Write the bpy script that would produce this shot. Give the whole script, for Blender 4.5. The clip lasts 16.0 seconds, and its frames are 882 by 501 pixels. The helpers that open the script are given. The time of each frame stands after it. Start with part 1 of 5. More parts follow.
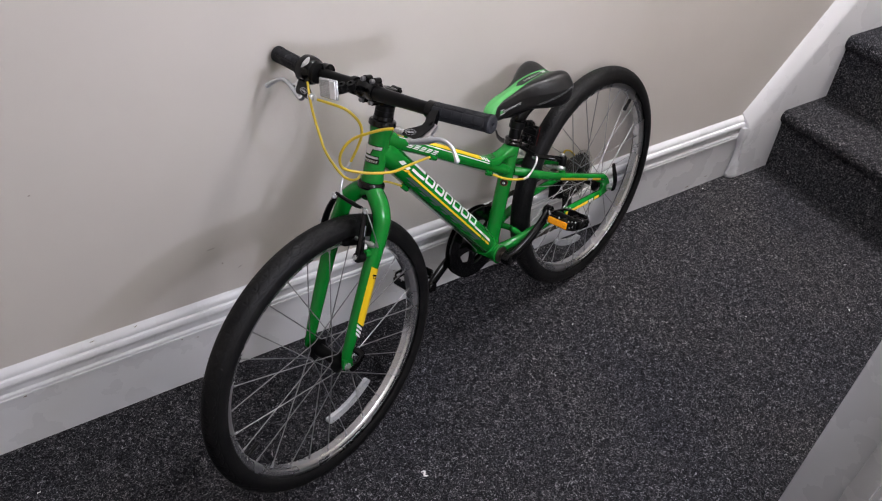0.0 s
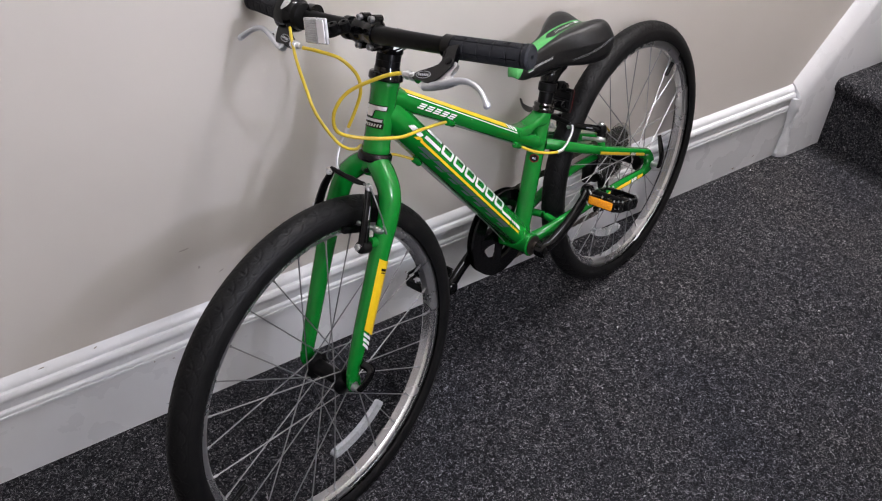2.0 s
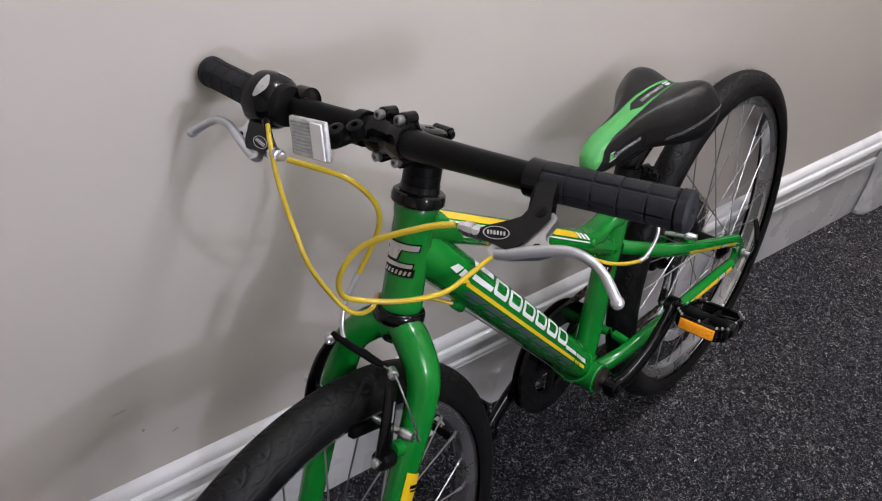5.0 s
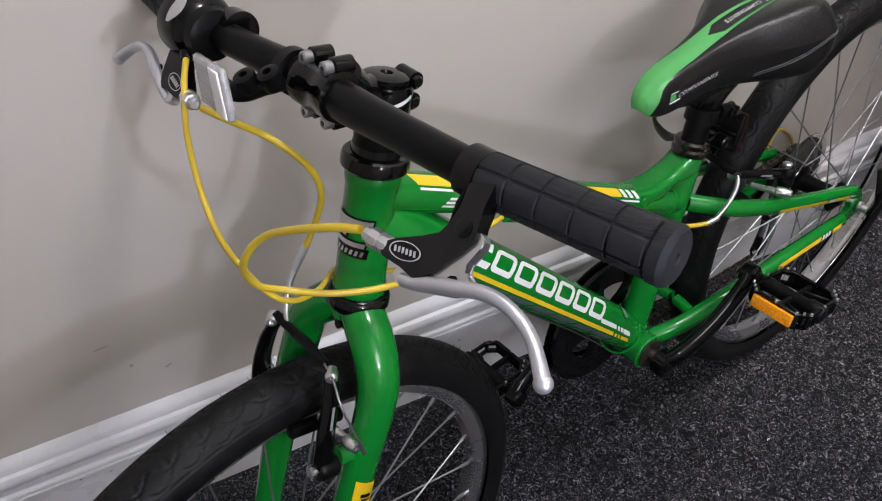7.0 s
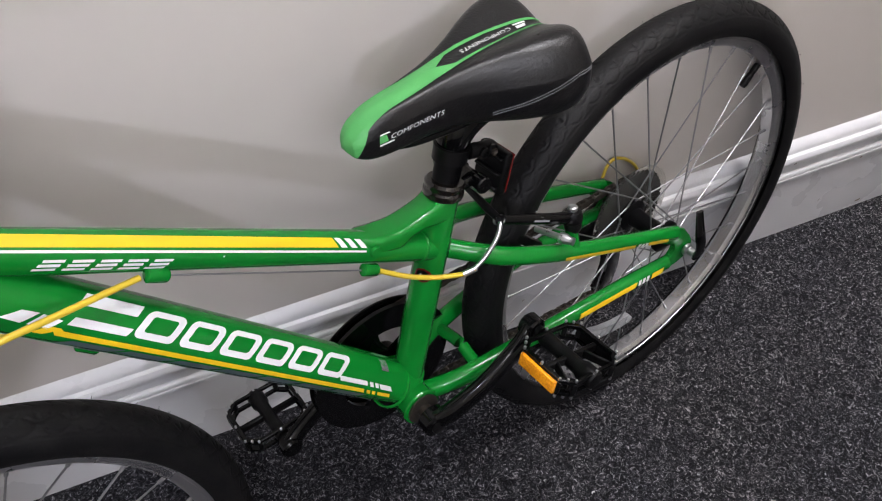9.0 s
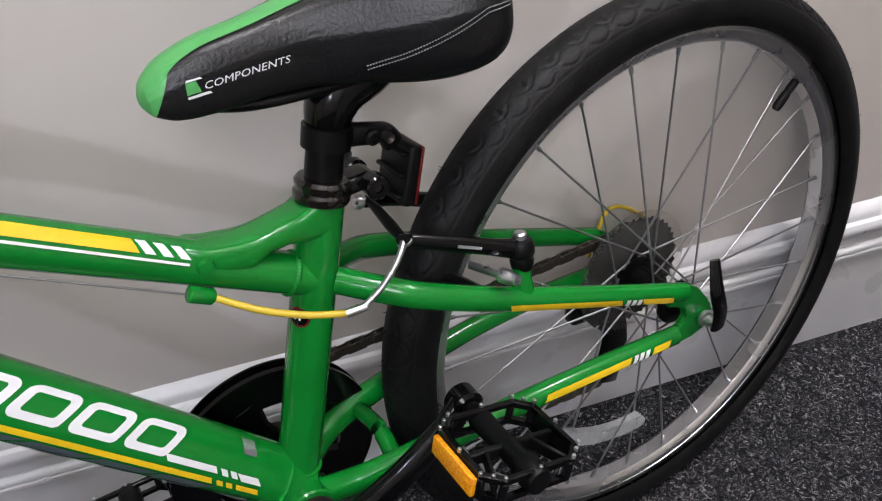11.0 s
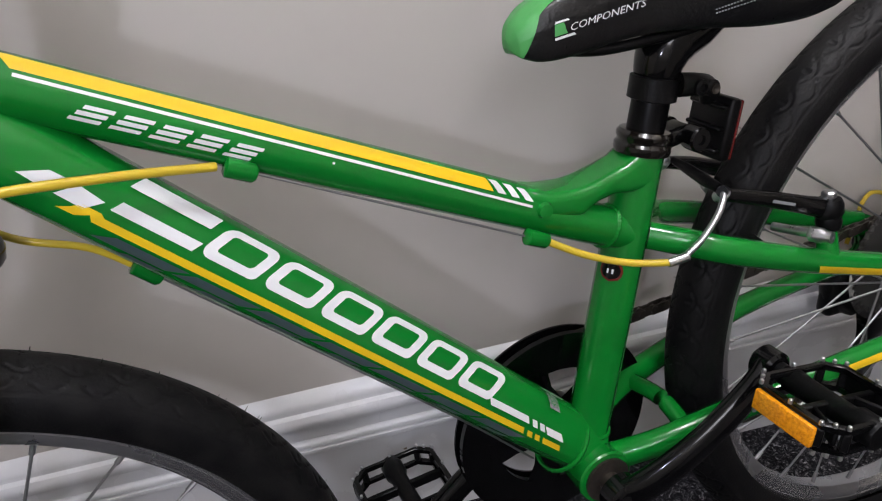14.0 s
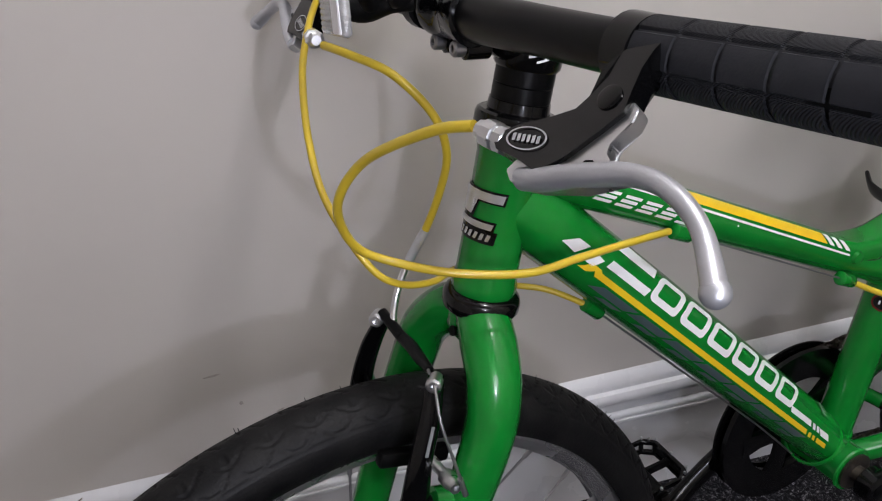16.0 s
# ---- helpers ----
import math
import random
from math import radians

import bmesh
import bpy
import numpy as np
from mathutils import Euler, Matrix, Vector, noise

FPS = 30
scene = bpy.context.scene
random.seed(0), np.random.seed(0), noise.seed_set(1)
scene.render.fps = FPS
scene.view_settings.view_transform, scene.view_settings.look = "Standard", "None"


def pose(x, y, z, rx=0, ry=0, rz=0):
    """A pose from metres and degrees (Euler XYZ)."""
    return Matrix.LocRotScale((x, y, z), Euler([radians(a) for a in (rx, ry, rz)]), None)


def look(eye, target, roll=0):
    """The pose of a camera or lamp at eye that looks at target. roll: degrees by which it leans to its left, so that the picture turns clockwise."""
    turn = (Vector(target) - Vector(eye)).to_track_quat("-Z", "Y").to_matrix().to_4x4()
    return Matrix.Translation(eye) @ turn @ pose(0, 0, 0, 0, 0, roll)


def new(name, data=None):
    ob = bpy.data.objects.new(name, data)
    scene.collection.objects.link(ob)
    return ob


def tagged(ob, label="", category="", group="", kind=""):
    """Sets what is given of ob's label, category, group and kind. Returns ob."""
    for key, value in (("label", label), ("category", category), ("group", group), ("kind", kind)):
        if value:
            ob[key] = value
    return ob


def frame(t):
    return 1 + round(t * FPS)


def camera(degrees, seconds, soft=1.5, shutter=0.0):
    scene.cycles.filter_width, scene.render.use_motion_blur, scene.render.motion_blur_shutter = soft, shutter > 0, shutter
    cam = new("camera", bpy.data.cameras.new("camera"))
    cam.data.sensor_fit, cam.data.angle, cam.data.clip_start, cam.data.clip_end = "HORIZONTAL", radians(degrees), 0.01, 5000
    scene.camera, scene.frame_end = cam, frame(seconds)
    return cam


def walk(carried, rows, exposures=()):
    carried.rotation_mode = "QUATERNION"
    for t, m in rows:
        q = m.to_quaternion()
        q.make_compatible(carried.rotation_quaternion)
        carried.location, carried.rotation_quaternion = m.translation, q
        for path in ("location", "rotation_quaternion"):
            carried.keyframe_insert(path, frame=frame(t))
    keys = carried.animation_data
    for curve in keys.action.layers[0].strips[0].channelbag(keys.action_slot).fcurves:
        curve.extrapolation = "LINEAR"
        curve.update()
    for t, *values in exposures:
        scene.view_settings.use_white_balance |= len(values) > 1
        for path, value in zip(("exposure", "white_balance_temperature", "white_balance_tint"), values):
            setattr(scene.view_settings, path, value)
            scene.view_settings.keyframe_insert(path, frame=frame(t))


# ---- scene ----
cam = camera(58.4, 16.0, soft=1.15)
PATH = [
    (0, (-1.289, -1.289, 1.493), (-0.411, -0.064, 0.179), 5.2),
    (0.5, (-1.269, -1.243, 1.435), (-0.396, -0.023, 0.112), 4.5),
    (1, (-1.25, -1.197, 1.372), (-0.382, 0.015, 0.04), 3.3),
    (1.5, (-1.239, -1.152, 1.309), (-0.366, 0.07, -0.011), 2.3),
    (2, (-1.196, -1.119, 1.255), (-0.316, 0.144, -0.023), 2.4),
    (2.5, (-1.126, -1.094, 1.196), (-0.295, 0.211, -0.072), 3.4),
    (3, (-1.073, -1.072, 1.163), (-0.331, 0.3, -0.089), 2.8),
    (3.5, (-1.054, -0.977, 1.155), (-0.367, 0.429, -0.091), 2.0),
    (4, (-1.044, -0.839, 1.158), (-0.29, 0.532, -0.088), 2.1),
    (4.5, (-1.036, -0.752, 1.154), (-0.151, 0.525, -0.106), 2.9),
    (4.7, (-1.028, -0.734, 1.155), (-0.109, 0.51, -0.113), 2.9),
    (6.8, (-0.821, -0.633, 1.114), (-0.28, 0.58, -0.382), -1.1),
    (7, (-0.804, -0.629, 1.108), (-0.293, 0.573, -0.407), -2.1),
    (7.5, (-0.753, -0.598, 1.088), (-0.258, 0.596, -0.438), -3.7),
    (8, (-0.678, -0.598, 1.067), (-0.155, 0.582, -0.46), -3.7),
    (8.5, (-0.583, -0.63, 1.067), (-0.059, 0.529, -0.476), -1.5),
    (9, (-0.51, -0.636, 1.074), (-0.016, 0.535, -0.471), -0.0),
    (9.5, (-0.446, -0.612, 1.02), (0.012, 0.573, -0.525), 0.4),
    (9.7, (-0.422, -0.6, 1.006), (0.029, 0.611, -0.521), 0.2),
    (11.8, (-0.31, -0.603, 0.76), (0.062, 0.946, -0.449), -5.5),
    (12, (-0.303, -0.606, 0.751), (0.076, 0.945, -0.454), -5.3),
    (12.5, (-0.321, -0.622, 0.742), (0.032, 0.935, -0.462), -6.0),
    (13, (-0.383, -0.627, 0.753), (-0.1, 0.946, -0.448), -8.2),
    (13.5, (-0.431, -0.625, 0.783), (-0.237, 0.965, -0.414), -9.9),
    (14, (-0.502, -0.617, 0.813), (-0.345, 0.996, -0.36), -9.4),
    (14.5, (-0.59, -0.603, 0.855), (-0.464, 1.027, -0.298), -8.4),
    (15, (-0.659, -0.607, 0.904), (-0.594, 1.018, -0.261), -9.1),
    (15.5, (-0.731, -0.604, 0.932), (-0.611, 1.004, -0.251), -8.5),
    (16, (-0.788, -0.628, 0.953), (-0.579, 0.94, -0.271), -7.0),
]
EXPOSURES = ((0, -0.02), (1.0, 0.17), (2.7, 0.18), (3.5, -0.05), (4.5, -0.12), (6.8, -0.12), (8, -0.06), (9.5, 0.08), (12, 0.05), (13, 0.06), (14.0, -0.16), (14.5, -0.22), (15, -0.33), (16, -0.28))
walk(cam, [(t, look(eye, target, roll)) for t, eye, target, roll in PATH], EXPOSURES)

# ---- light ----
world = bpy.data.worlds.new("world")
scene.world = world
world.use_nodes = True
world.node_tree.nodes["Background"].inputs[0].default_value = (0.9, 0.95, 1.0, 1)
world.node_tree.nodes["Background"].inputs[1].default_value = 0.06


def lamp(name, kind, power, m, colour=(1, 1, 1), **size):
    data = bpy.data.lights.new(name, kind)
    data.energy, data.color = power, colour
    for key, value in size.items():
        if key == "size":
            data.size = value
        elif key == "radius":
            data.shadow_soft_size = value
    ob = new(name, data)
    ob.matrix_world = m
    return ob


# the hall's ceiling light, an unseen soft fill lamp added behind the viewer, the light over the stairs, and the small
# torch that the viewer holds
lamp("ceiling_bulb", "POINT", 44, pose(-0.05, -0.45, 2.30), (0.985, 0.97, 1.04), radius=0.05)
lamp("rear_fill", "POINT", 50, pose(-0.45, -2.1, 2.00), (0.975, 0.97, 1.06), radius=0.35)
lamp("stair_light", "AREA", 90, look((1.45, -0.42, 3.7), (0.55, -0.45, 0.0)), (1.0, 0.97, 1.0), size=0.62)
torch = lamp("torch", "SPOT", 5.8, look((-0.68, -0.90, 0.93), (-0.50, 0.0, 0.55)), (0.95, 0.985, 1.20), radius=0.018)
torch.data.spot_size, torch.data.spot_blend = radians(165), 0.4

# ---- materials ----


def material(name, colour, rough=0.5, metal=0.0, coat=0.0, second=None, scale=30.0, mix=0.5, bump=0.0, bump_scale=200.0,
             rough_var=0.0, spec=0.5, transmission=0.0, ior=1.45):
    m = bpy.data.materials.new(name)
    m.use_nodes = True
    nt = m.node_tree
    b = nt.nodes["Principled BSDF"]
    b.inputs["Base Color"].default_value = (*colour, 1)
    b.inputs["Roughness"].default_value = rough
    b.inputs["Metallic"].default_value = metal
    b.inputs["Coat Weight"].default_value = coat
    b.inputs["Coat Roughness"].default_value = 0.06
    b.inputs["Specular IOR Level"].default_value = spec
    b.inputs["Transmission Weight"].default_value = transmission
    b.inputs["IOR"].default_value = ior
    co = nt.nodes.new("ShaderNodeTexCoord")
    if second or rough_var:
        n = nt.nodes.new("ShaderNodeTexNoise")
        n.inputs["Scale"].default_value, n.inputs["Detail"].default_value = scale, 6
        nt.links.new(co.outputs["Object"], n.inputs["Vector"])
        ramp = nt.nodes.new("ShaderNodeValToRGB")
        ramp.color_ramp.elements[0].position, ramp.color_ramp.elements[1].position = 0.35, 0.7
        nt.links.new(n.outputs["Fac"], ramp.inputs["Fac"])
        if second:
            mx = nt.nodes.new("ShaderNodeMix")
            mx.data_type = "RGBA"
            mx.inputs[6].default_value, mx.inputs[7].default_value = (*colour, 1), (*second, 1)
            k = nt.nodes.new("ShaderNodeMath")
            k.operation = "MULTIPLY"
            k.inputs[1].default_value = mix
            nt.links.new(ramp.outputs["Color"], k.inputs[0])
            nt.links.new(k.outputs[0], mx.inputs[0])
            nt.links.new(mx.outputs[2], b.inputs["Base Color"])
        if rough_var:
            k = nt.nodes.new("ShaderNodeMath")
            k.operation = "MULTIPLY_ADD"
            k.inputs[1].default_value, k.inputs[2].default_value = rough_var, rough - rough_var / 2
            nt.links.new(n.outputs["Fac"], k.inputs[0])
            nt.links.new(k.outputs[0], b.inputs["Roughness"])
    if bump:
        n2 = nt.nodes.new("ShaderNodeTexNoise")
        n2.inputs["Scale"].default_value, n2.inputs["Detail"].default_value = bump_scale, 4
        nt.links.new(co.outputs["Object"], n2.inputs["Vector"])
        bp = nt.nodes.new("ShaderNodeBump")
        bp.inputs["Strength"].default_value, bp.inputs["Distance"].default_value = bump, 0.002
        nt.links.new(n2.outputs["Fac"], bp.inputs["Height"])
        nt.links.new(bp.outputs["Normal"], b.inputs["Normal"])
    return m


def carpet_material():
    m = bpy.data.materials.new("carpet")
    m.use_nodes = True
    nt = m.node_tree
    b = nt.nodes["Principled BSDF"]
    b.inputs["Roughness"].default_value = 0.95
    b.inputs["Specular IOR Level"].default_value = 0.15
    co = nt.nodes.new("ShaderNodeTexCoord")
    yarn = nt.nodes.new("ShaderNodeTexNoise")
    yarn.inputs["Scale"].default_value, yarn.inputs["Detail"].default_value = 118, 4.0
    yarn.inputs["Roughness"].default_value, yarn.inputs["Distortion"].default_value = 0.70, 2.2
    nt.links.new(co.outputs["Object"], yarn.inputs["Vector"])
    ramp = nt.nodes.new("ShaderNodeValToRGB")
    e = ramp.color_ramp.elements
    e[0].position, e[0].color = 0.38, (0.0035, 0.0035, 0.0048, 1)
    e[1].position, e[1].color = 0.69, (0.36, 0.36, 0.385, 1)
    for p, c in ((0.47, (0.011, 0.011, 0.014, 1)), (0.53, (0.027, 0.027, 0.032, 1)), (0.59, (0.085, 0.085, 0.094, 1))):
        q = e.new(p)
        q.color = c
    nt.links.new(yarn.outputs["Fac"], ramp.inputs["Fac"])
    big = nt.nodes.new("ShaderNodeTexNoise")
    big.inputs["Scale"].default_value, big.inputs["Detail"].default_value = 2.2, 5
    nt.links.new(co.outputs["Object"], big.inputs["Vector"])
    r2 = nt.nodes.new("ShaderNodeValToRGB")
    r2.color_ramp.elements[0].position, r2.color_ramp.elements[0].color = 0.35, (0.75, 0.75, 0.78, 1)
    r2.color_ramp.elements[1].position, r2.color_ramp.elements[1].color = 0.7, (1.15, 1.1, 1.02, 1)
    nt.links.new(big.outputs["Fac"], r2.inputs["Fac"])
    mul = nt.nodes.new("ShaderNodeMix")
    mul.data_type, mul.blend_type = "RGBA", "MULTIPLY"
    mul.inputs[0].default_value = 1.0
    nt.links.new(ramp.outputs["Color"], mul.inputs[6])
    nt.links.new(r2.outputs["Color"], mul.inputs[7])
    nt.links.new(mul.outputs[2], b.inputs["Base Color"])
    bp = nt.nodes.new("ShaderNodeBump")
    bp.inputs["Strength"].default_value, bp.inputs["Distance"].default_value = 0.9, 0.004
    nt.links.new(yarn.outputs["Fac"], bp.inputs["Height"])
    nt.links.new(bp.outputs["Normal"], b.inputs["Normal"])
    return m


CARPET = carpet_material()
WALL = material("wall_paint", (0.62, 0.585, 0.545), 0.6, second=(0.57, 0.535, 0.495), scale=2.5, mix=0.6, bump=0.06, bump_scale=90)
GLOSS = material("white_gloss_paint", (0.68, 0.685, 0.70), 0.28, second=(0.61, 0.61, 0.63), scale=9, mix=0.3, bump=0.05, bump_scale=60, rough_var=0.15)
CEIL = material("ceiling_paint", (0.8, 0.79, 0.77), 0.8, second=(0.74, 0.73, 0.71), scale=3)
GREEN = material("green_enamel", (0.0030, 0.178, 0.0190), 0.20, coat=0.35, second=(0.0027, 0.164, 0.0170), scale=14, mix=0.5, bump=0.012, bump_scale=40, spec=0.36)
YELLOW = material("yellow_vinyl", (0.78, 0.52, 0.012), 0.32, coat=0.4, second=(0.72, 0.48, 0.012), scale=60)
WHITE = material("white_vinyl", (0.78, 0.79, 0.80), 0.32, coat=0.4, second=(0.72, 0.73, 0.74), scale=60)
SLATE = material("slate_vinyl", (0.070, 0.090, 0.105), 0.33, coat=0.4, second=(0.035, 0.085, 0.070), scale=18, mix=0.7)
PALE = material("pale_green_print", (0.10, 0.34, 0.13), 0.4, coat=0.3, second=(0.05, 0.26, 0.07), scale=260, mix=0.9)
BLACK = material("black_enamel", (0.002, 0.002, 0.0022), 0.15, coat=0.3, second=(0.0035, 0.0035, 0.0038), scale=40, spec=0.2)
SATIN = material("satin_black_metal", (0.0022, 0.0022, 0.0025), 0.30, second=(0.004, 0.004, 0.0044), scale=60, rough_var=0.12, spec=0.16)
PLASTIC = material("black_plastic", (0.0028, 0.0028, 0.003), 0.36, second=(0.005, 0.005, 0.0054), scale=80, bump=0.1, bump_scale=500, spec=0.2)
RUBBER = material("tyre_rubber", (0.0035, 0.0035, 0.004), 0.52, second=(0.0095, 0.0092, 0.009), scale=55, mix=0.8, bump=0.16, bump_scale=420, spec=0.22, rough_var=0.2)
GRIP = material("grip_rubber", (0.0145, 0.0152, 0.018), 0.6, second=(0.0205, 0.0213, 0.025), scale=120, bump=0.12, bump_scale=900, spec=0.25)
GRIP_PLAIN = material("plain_grip_rubber", (0.0145, 0.0152, 0.018), 0.62, second=(0.0205, 0.0213, 0.025), scale=120, bump=0.10, bump_scale=900, spec=0.25)
ALLOY = material("brushed_alloy", (0.72, 0.73, 0.75), 0.3, metal=1.0, second=(0.6, 0.61, 0.63), scale=90, rough_var=0.2)
CAST = material("cast_alloy", (0.60, 0.61, 0.64), 0.38, metal=0.75, second=(0.46, 0.47, 0.50), scale=70, rough_var=0.2, bump=0.06, bump_scale=260)
THREAD = material("grey_thread", (0.22, 0.23, 0.24), 0.7, second=(0.15, 0.15, 0.16), scale=400)
RIM = material("anodised_rim", (0.68, 0.68, 0.69), 0.27, metal=0.95, second=(0.62, 0.615, 0.61), scale=12, rough_var=0.2, bump=0.03, bump_scale=300)
STEEL = material("spoke_steel", (0.34, 0.34, 0.35), 0.36, metal=0.9)
CHAIN = material("oily_chain_steel", (0.055, 0.048, 0.042), 0.42, metal=0.7, second=(0.10, 0.08, 0.06), scale=300)
OILY = material("oily_sprocket_steel", (0.022, 0.020, 0.018), 0.5, metal=0.5, second=(0.045, 0.038, 0.030), scale=260)
CABLE = material("yellow_cable_sleeve", (0.58, 0.42, 0.030), 0.3, coat=0.3, second=(0.52, 0.38, 0.028), scale=50)
AMBER = material("amber_reflector", (1.0, 0.40, 0.010), 0.14, coat=0.7, second=(0.62, 0.17, 0.002), scale=420, mix=0.8, bump=0.6, bump_scale=600)
# near-white base colour stands in for torch light that the prisms return
LENS = material("torchlit_prism_plastic", (0.97, 0.97, 0.98), 0.5, coat=0.2, bump=0.15, bump_scale=900)
STRIP = material("clear_strip_plastic", (0.82, 0.84, 0.86), 0.14, coat=0.5, transmission=0.55, second=(0.6, 0.62, 0.64), scale=220, mix=0.8, bump=0.6, bump_scale=420)
RED = material("red_reflector", (0.13, 0.006, 0.006), 0.15, coat=0.6, bump=0.4, bump_scale=800)
VINYL = material("saddle_vinyl", (0.0035, 0.0035, 0.004), 0.30, second=(0.006, 0.006, 0.0068), scale=90, bump=0.25, bump_scale=420, rough_var=0.12, spec=0.5)
LIME = material("green_vinyl", (0.080, 0.36, 0.098), 0.42, second=(0.070, 0.33, 0.088), scale=60, bump=0.1, bump_scale=420)
DISC = material("clear_plastic_disc", (0.86, 0.85, 0.82), 0.06, transmission=0.97, ior=1.10)
PRISM = material("grey_prism_plastic", (0.66, 0.67, 0.69), 0.14, metal=0.55, coat=0.6, second=(0.36, 0.365, 0.37), scale=160, bump=0.4, bump_scale=800)
FOIL = material("silver_foil", (0.7, 0.7, 0.72), 0.2, metal=0.8, second=(0.4, 0.5, 0.42), scale=120)
COPPER = material("aged_black_collar", (0.006, 0.005, 0.0042), 0.14, coat=0.7, second=(0.011, 0.007, 0.0045), scale=25, spec=0.3)

# diagonal hatching on the grips
nt = GRIP.node_tree
wave, at, lift = nt.nodes.new("ShaderNodeTexWave"), nt.nodes.new("ShaderNodeTexCoord"), nt.nodes["Bump"]
wave.wave_type, wave.bands_direction = "BANDS", "DIAGONAL"
wave.inputs["Scale"].default_value, wave.inputs["Distortion"].default_value = 560, 0.1
nt.links.new(at.outputs["Object"], wave.inputs["Vector"])
nt.links.new(wave.outputs["Fac"], lift.inputs["Height"])
lift.inputs["Strength"].default_value, lift.inputs["Distance"].default_value = 0.8, 0.0006

# ---- builders ----


def part(name, bm, mat, parent=None, label="", smooth=True):
    me = bpy.data.meshes.new(name)
    bmesh.ops.recalc_face_normals(bm, faces=bm.faces)
    bm.to_mesh(me)
    bm.free()
    me.materials.append(mat)
    if smooth:
        me.shade_smooth()
        me.set_sharp_from_angle(angle=radians(38))
    ob = new(name, me)
    if parent:
        ob.parent = parent
    if label:
        ob["label"] = label
    return ob


def shared(name, me, parent, m):
    ob = new(name, me)
    ob.parent = parent
    ob.matrix_local = m
    return ob


def spline(pts, per=6):
    P = [Vector(p) for p in pts]
    if len(P) == 2:
        return P
    out = []
    for i in range(len(P) - 1):
        a, b, c, d = P[max(i - 1, 0)], P[i], P[i + 1], P[min(i + 2, len(P) - 1)]
        for k in range(per):
            t = k / per
            out.append(0.5 * (2 * b + (c - a) * t + (2 * a - 5 * b + 4 * c - d) * t * t + (3 * b - a - 3 * c + d) * t ** 3))
    out.append(P[-1])
    return out


def tube(bm, pts, r, seg=14, per=6, wide=1.0, side=(0, 1, 0), caps=True):
    """A round or oval tube along a smooth path; wide: its width along side as a share of its height."""
    path = spline(pts, per)
    n = len(path)
    radii = r if isinstance(r, (list, tuple)) else [r] * len(pts)
    side, rings = Vector(side), []
    for i, c in enumerate(path):
        f = i / (n - 1) * (len(radii) - 1)
        k = min(int(f), len(radii) - 2)
        rad = radii[k] + (radii[k + 1] - radii[k]) * (f - k)
        t = (path[min(i + 1, n - 1)] - path[max(i - 1, 0)]).normalized()
        b = side - side.dot(t) * t
        if b.length < 1e-4:
            b = t.orthogonal()
        b.normalize()
        nn = t.cross(b)
        rings.append([bm.verts.new(c + rad * (math.cos(a) * b * wide + math.sin(a) * nn)) for a in (2 * math.pi * j / seg for j in range(seg))])
    for A, B in zip(rings, rings[1:]):
        for j in range(seg):
            bm.faces.new((A[j], A[(j + 1) % seg], B[(j + 1) % seg], B[j]))
    if caps:
        bm.faces.new(rings[0][::-1])
        bm.faces.new(rings[-1])
    return bm


def lathe(bm, profile, at, axis, seg=24, closed=False):
    """Turns (radius, height) pairs about the axis through at."""
    at, w = Vector(at), Vector(axis).normalized()
    u = w.orthogonal().normalized()
    v = w.cross(u)
    rings = []
    for r, h in profile:
        if r < 1e-6:
            rings.append([bm.verts.new(at + w * h)])
        else:
            rings.append([bm.verts.new(at + w * h + r * (math.cos(a) * u + math.sin(a) * v)) for a in (2 * math.pi * j / seg for j in range(seg))])
    pairs = list(zip(rings, rings[1:])) + ([(rings[-1], rings[0])] if closed else [])
    for A, B in pairs:
        for j in range(seg):
            k = (j + 1) % seg
            if len(A) == 1 and len(B) == 1:
                continue
            if len(A) == 1:
                bm.faces.new((A[0], B[k], B[j]))
            elif len(B) == 1:
                bm.faces.new((A[j], A[k], B[0]))
            else:
                bm.faces.new((A[j], A[k], B[k], B[j]))
    if not closed:
        for R in (rings[0], rings[-1]):
            if len(R) > 2:
                bm.faces.new(R)
    return bm


def block(bm, size, m, bevel=0.0, seg=2):
    made = bmesh.ops.create_cube(bm, size=1.0)["verts"]
    bmesh.ops.scale(bm, vec=size, verts=made)
    if bevel:
        edges = list({e for v in made for e in v.link_edges})
        made = list({v for f in bmesh.ops.bevel(bm, geom=edges + made, offset=bevel, segments=seg, affect="EDGES", profile=0.5)["faces"] for v in f.verts}
                    | {v for v in made if v.is_valid})
    bmesh.ops.transform(bm, matrix=m, verts=made)
    return bm


def prism(bm, outline, low, high, place):
    """An outline of (a, b) pairs, given thickness from low to high; place(a, b, c) sets it in space."""
    A = [bm.verts.new(place(a, b, low)) for a, b in outline]
    B = [bm.verts.new(place(a, b, high)) for a, b in outline]
    n = len(A)
    bm.faces.new(A[::-1])
    bm.faces.new(B)
    for i in range(n):
        bm.faces.new((A[i], A[(i + 1) % n], B[(i + 1) % n], B[i]))
    return bm


def basis(at, x, y):
    """A pose whose x axis points along x and whose y axis lies nearest to y."""
    x = Vector(x).normalized()
    z = x.cross(Vector(y)).normalized()
    y = z.cross(x)
    m = Matrix((x, y, z)).transposed().to_4x4()
    m.translation = at
    return m


# ---- the hall ----
X0, X1, Y1, H = -2.9, 4.2, -3.0, 2.42


def slab(name, lo, hi, mat, label):
    bm = bmesh.new()
    c = [(a + b) / 2 for a, b in zip(lo, hi)]
    block(bm, [b - a for a, b in zip(lo, hi)], Matrix.Translation(c))
    return tagged(part(name, bm, mat, smooth=False), label, name.split("_")[0], kind="structure")


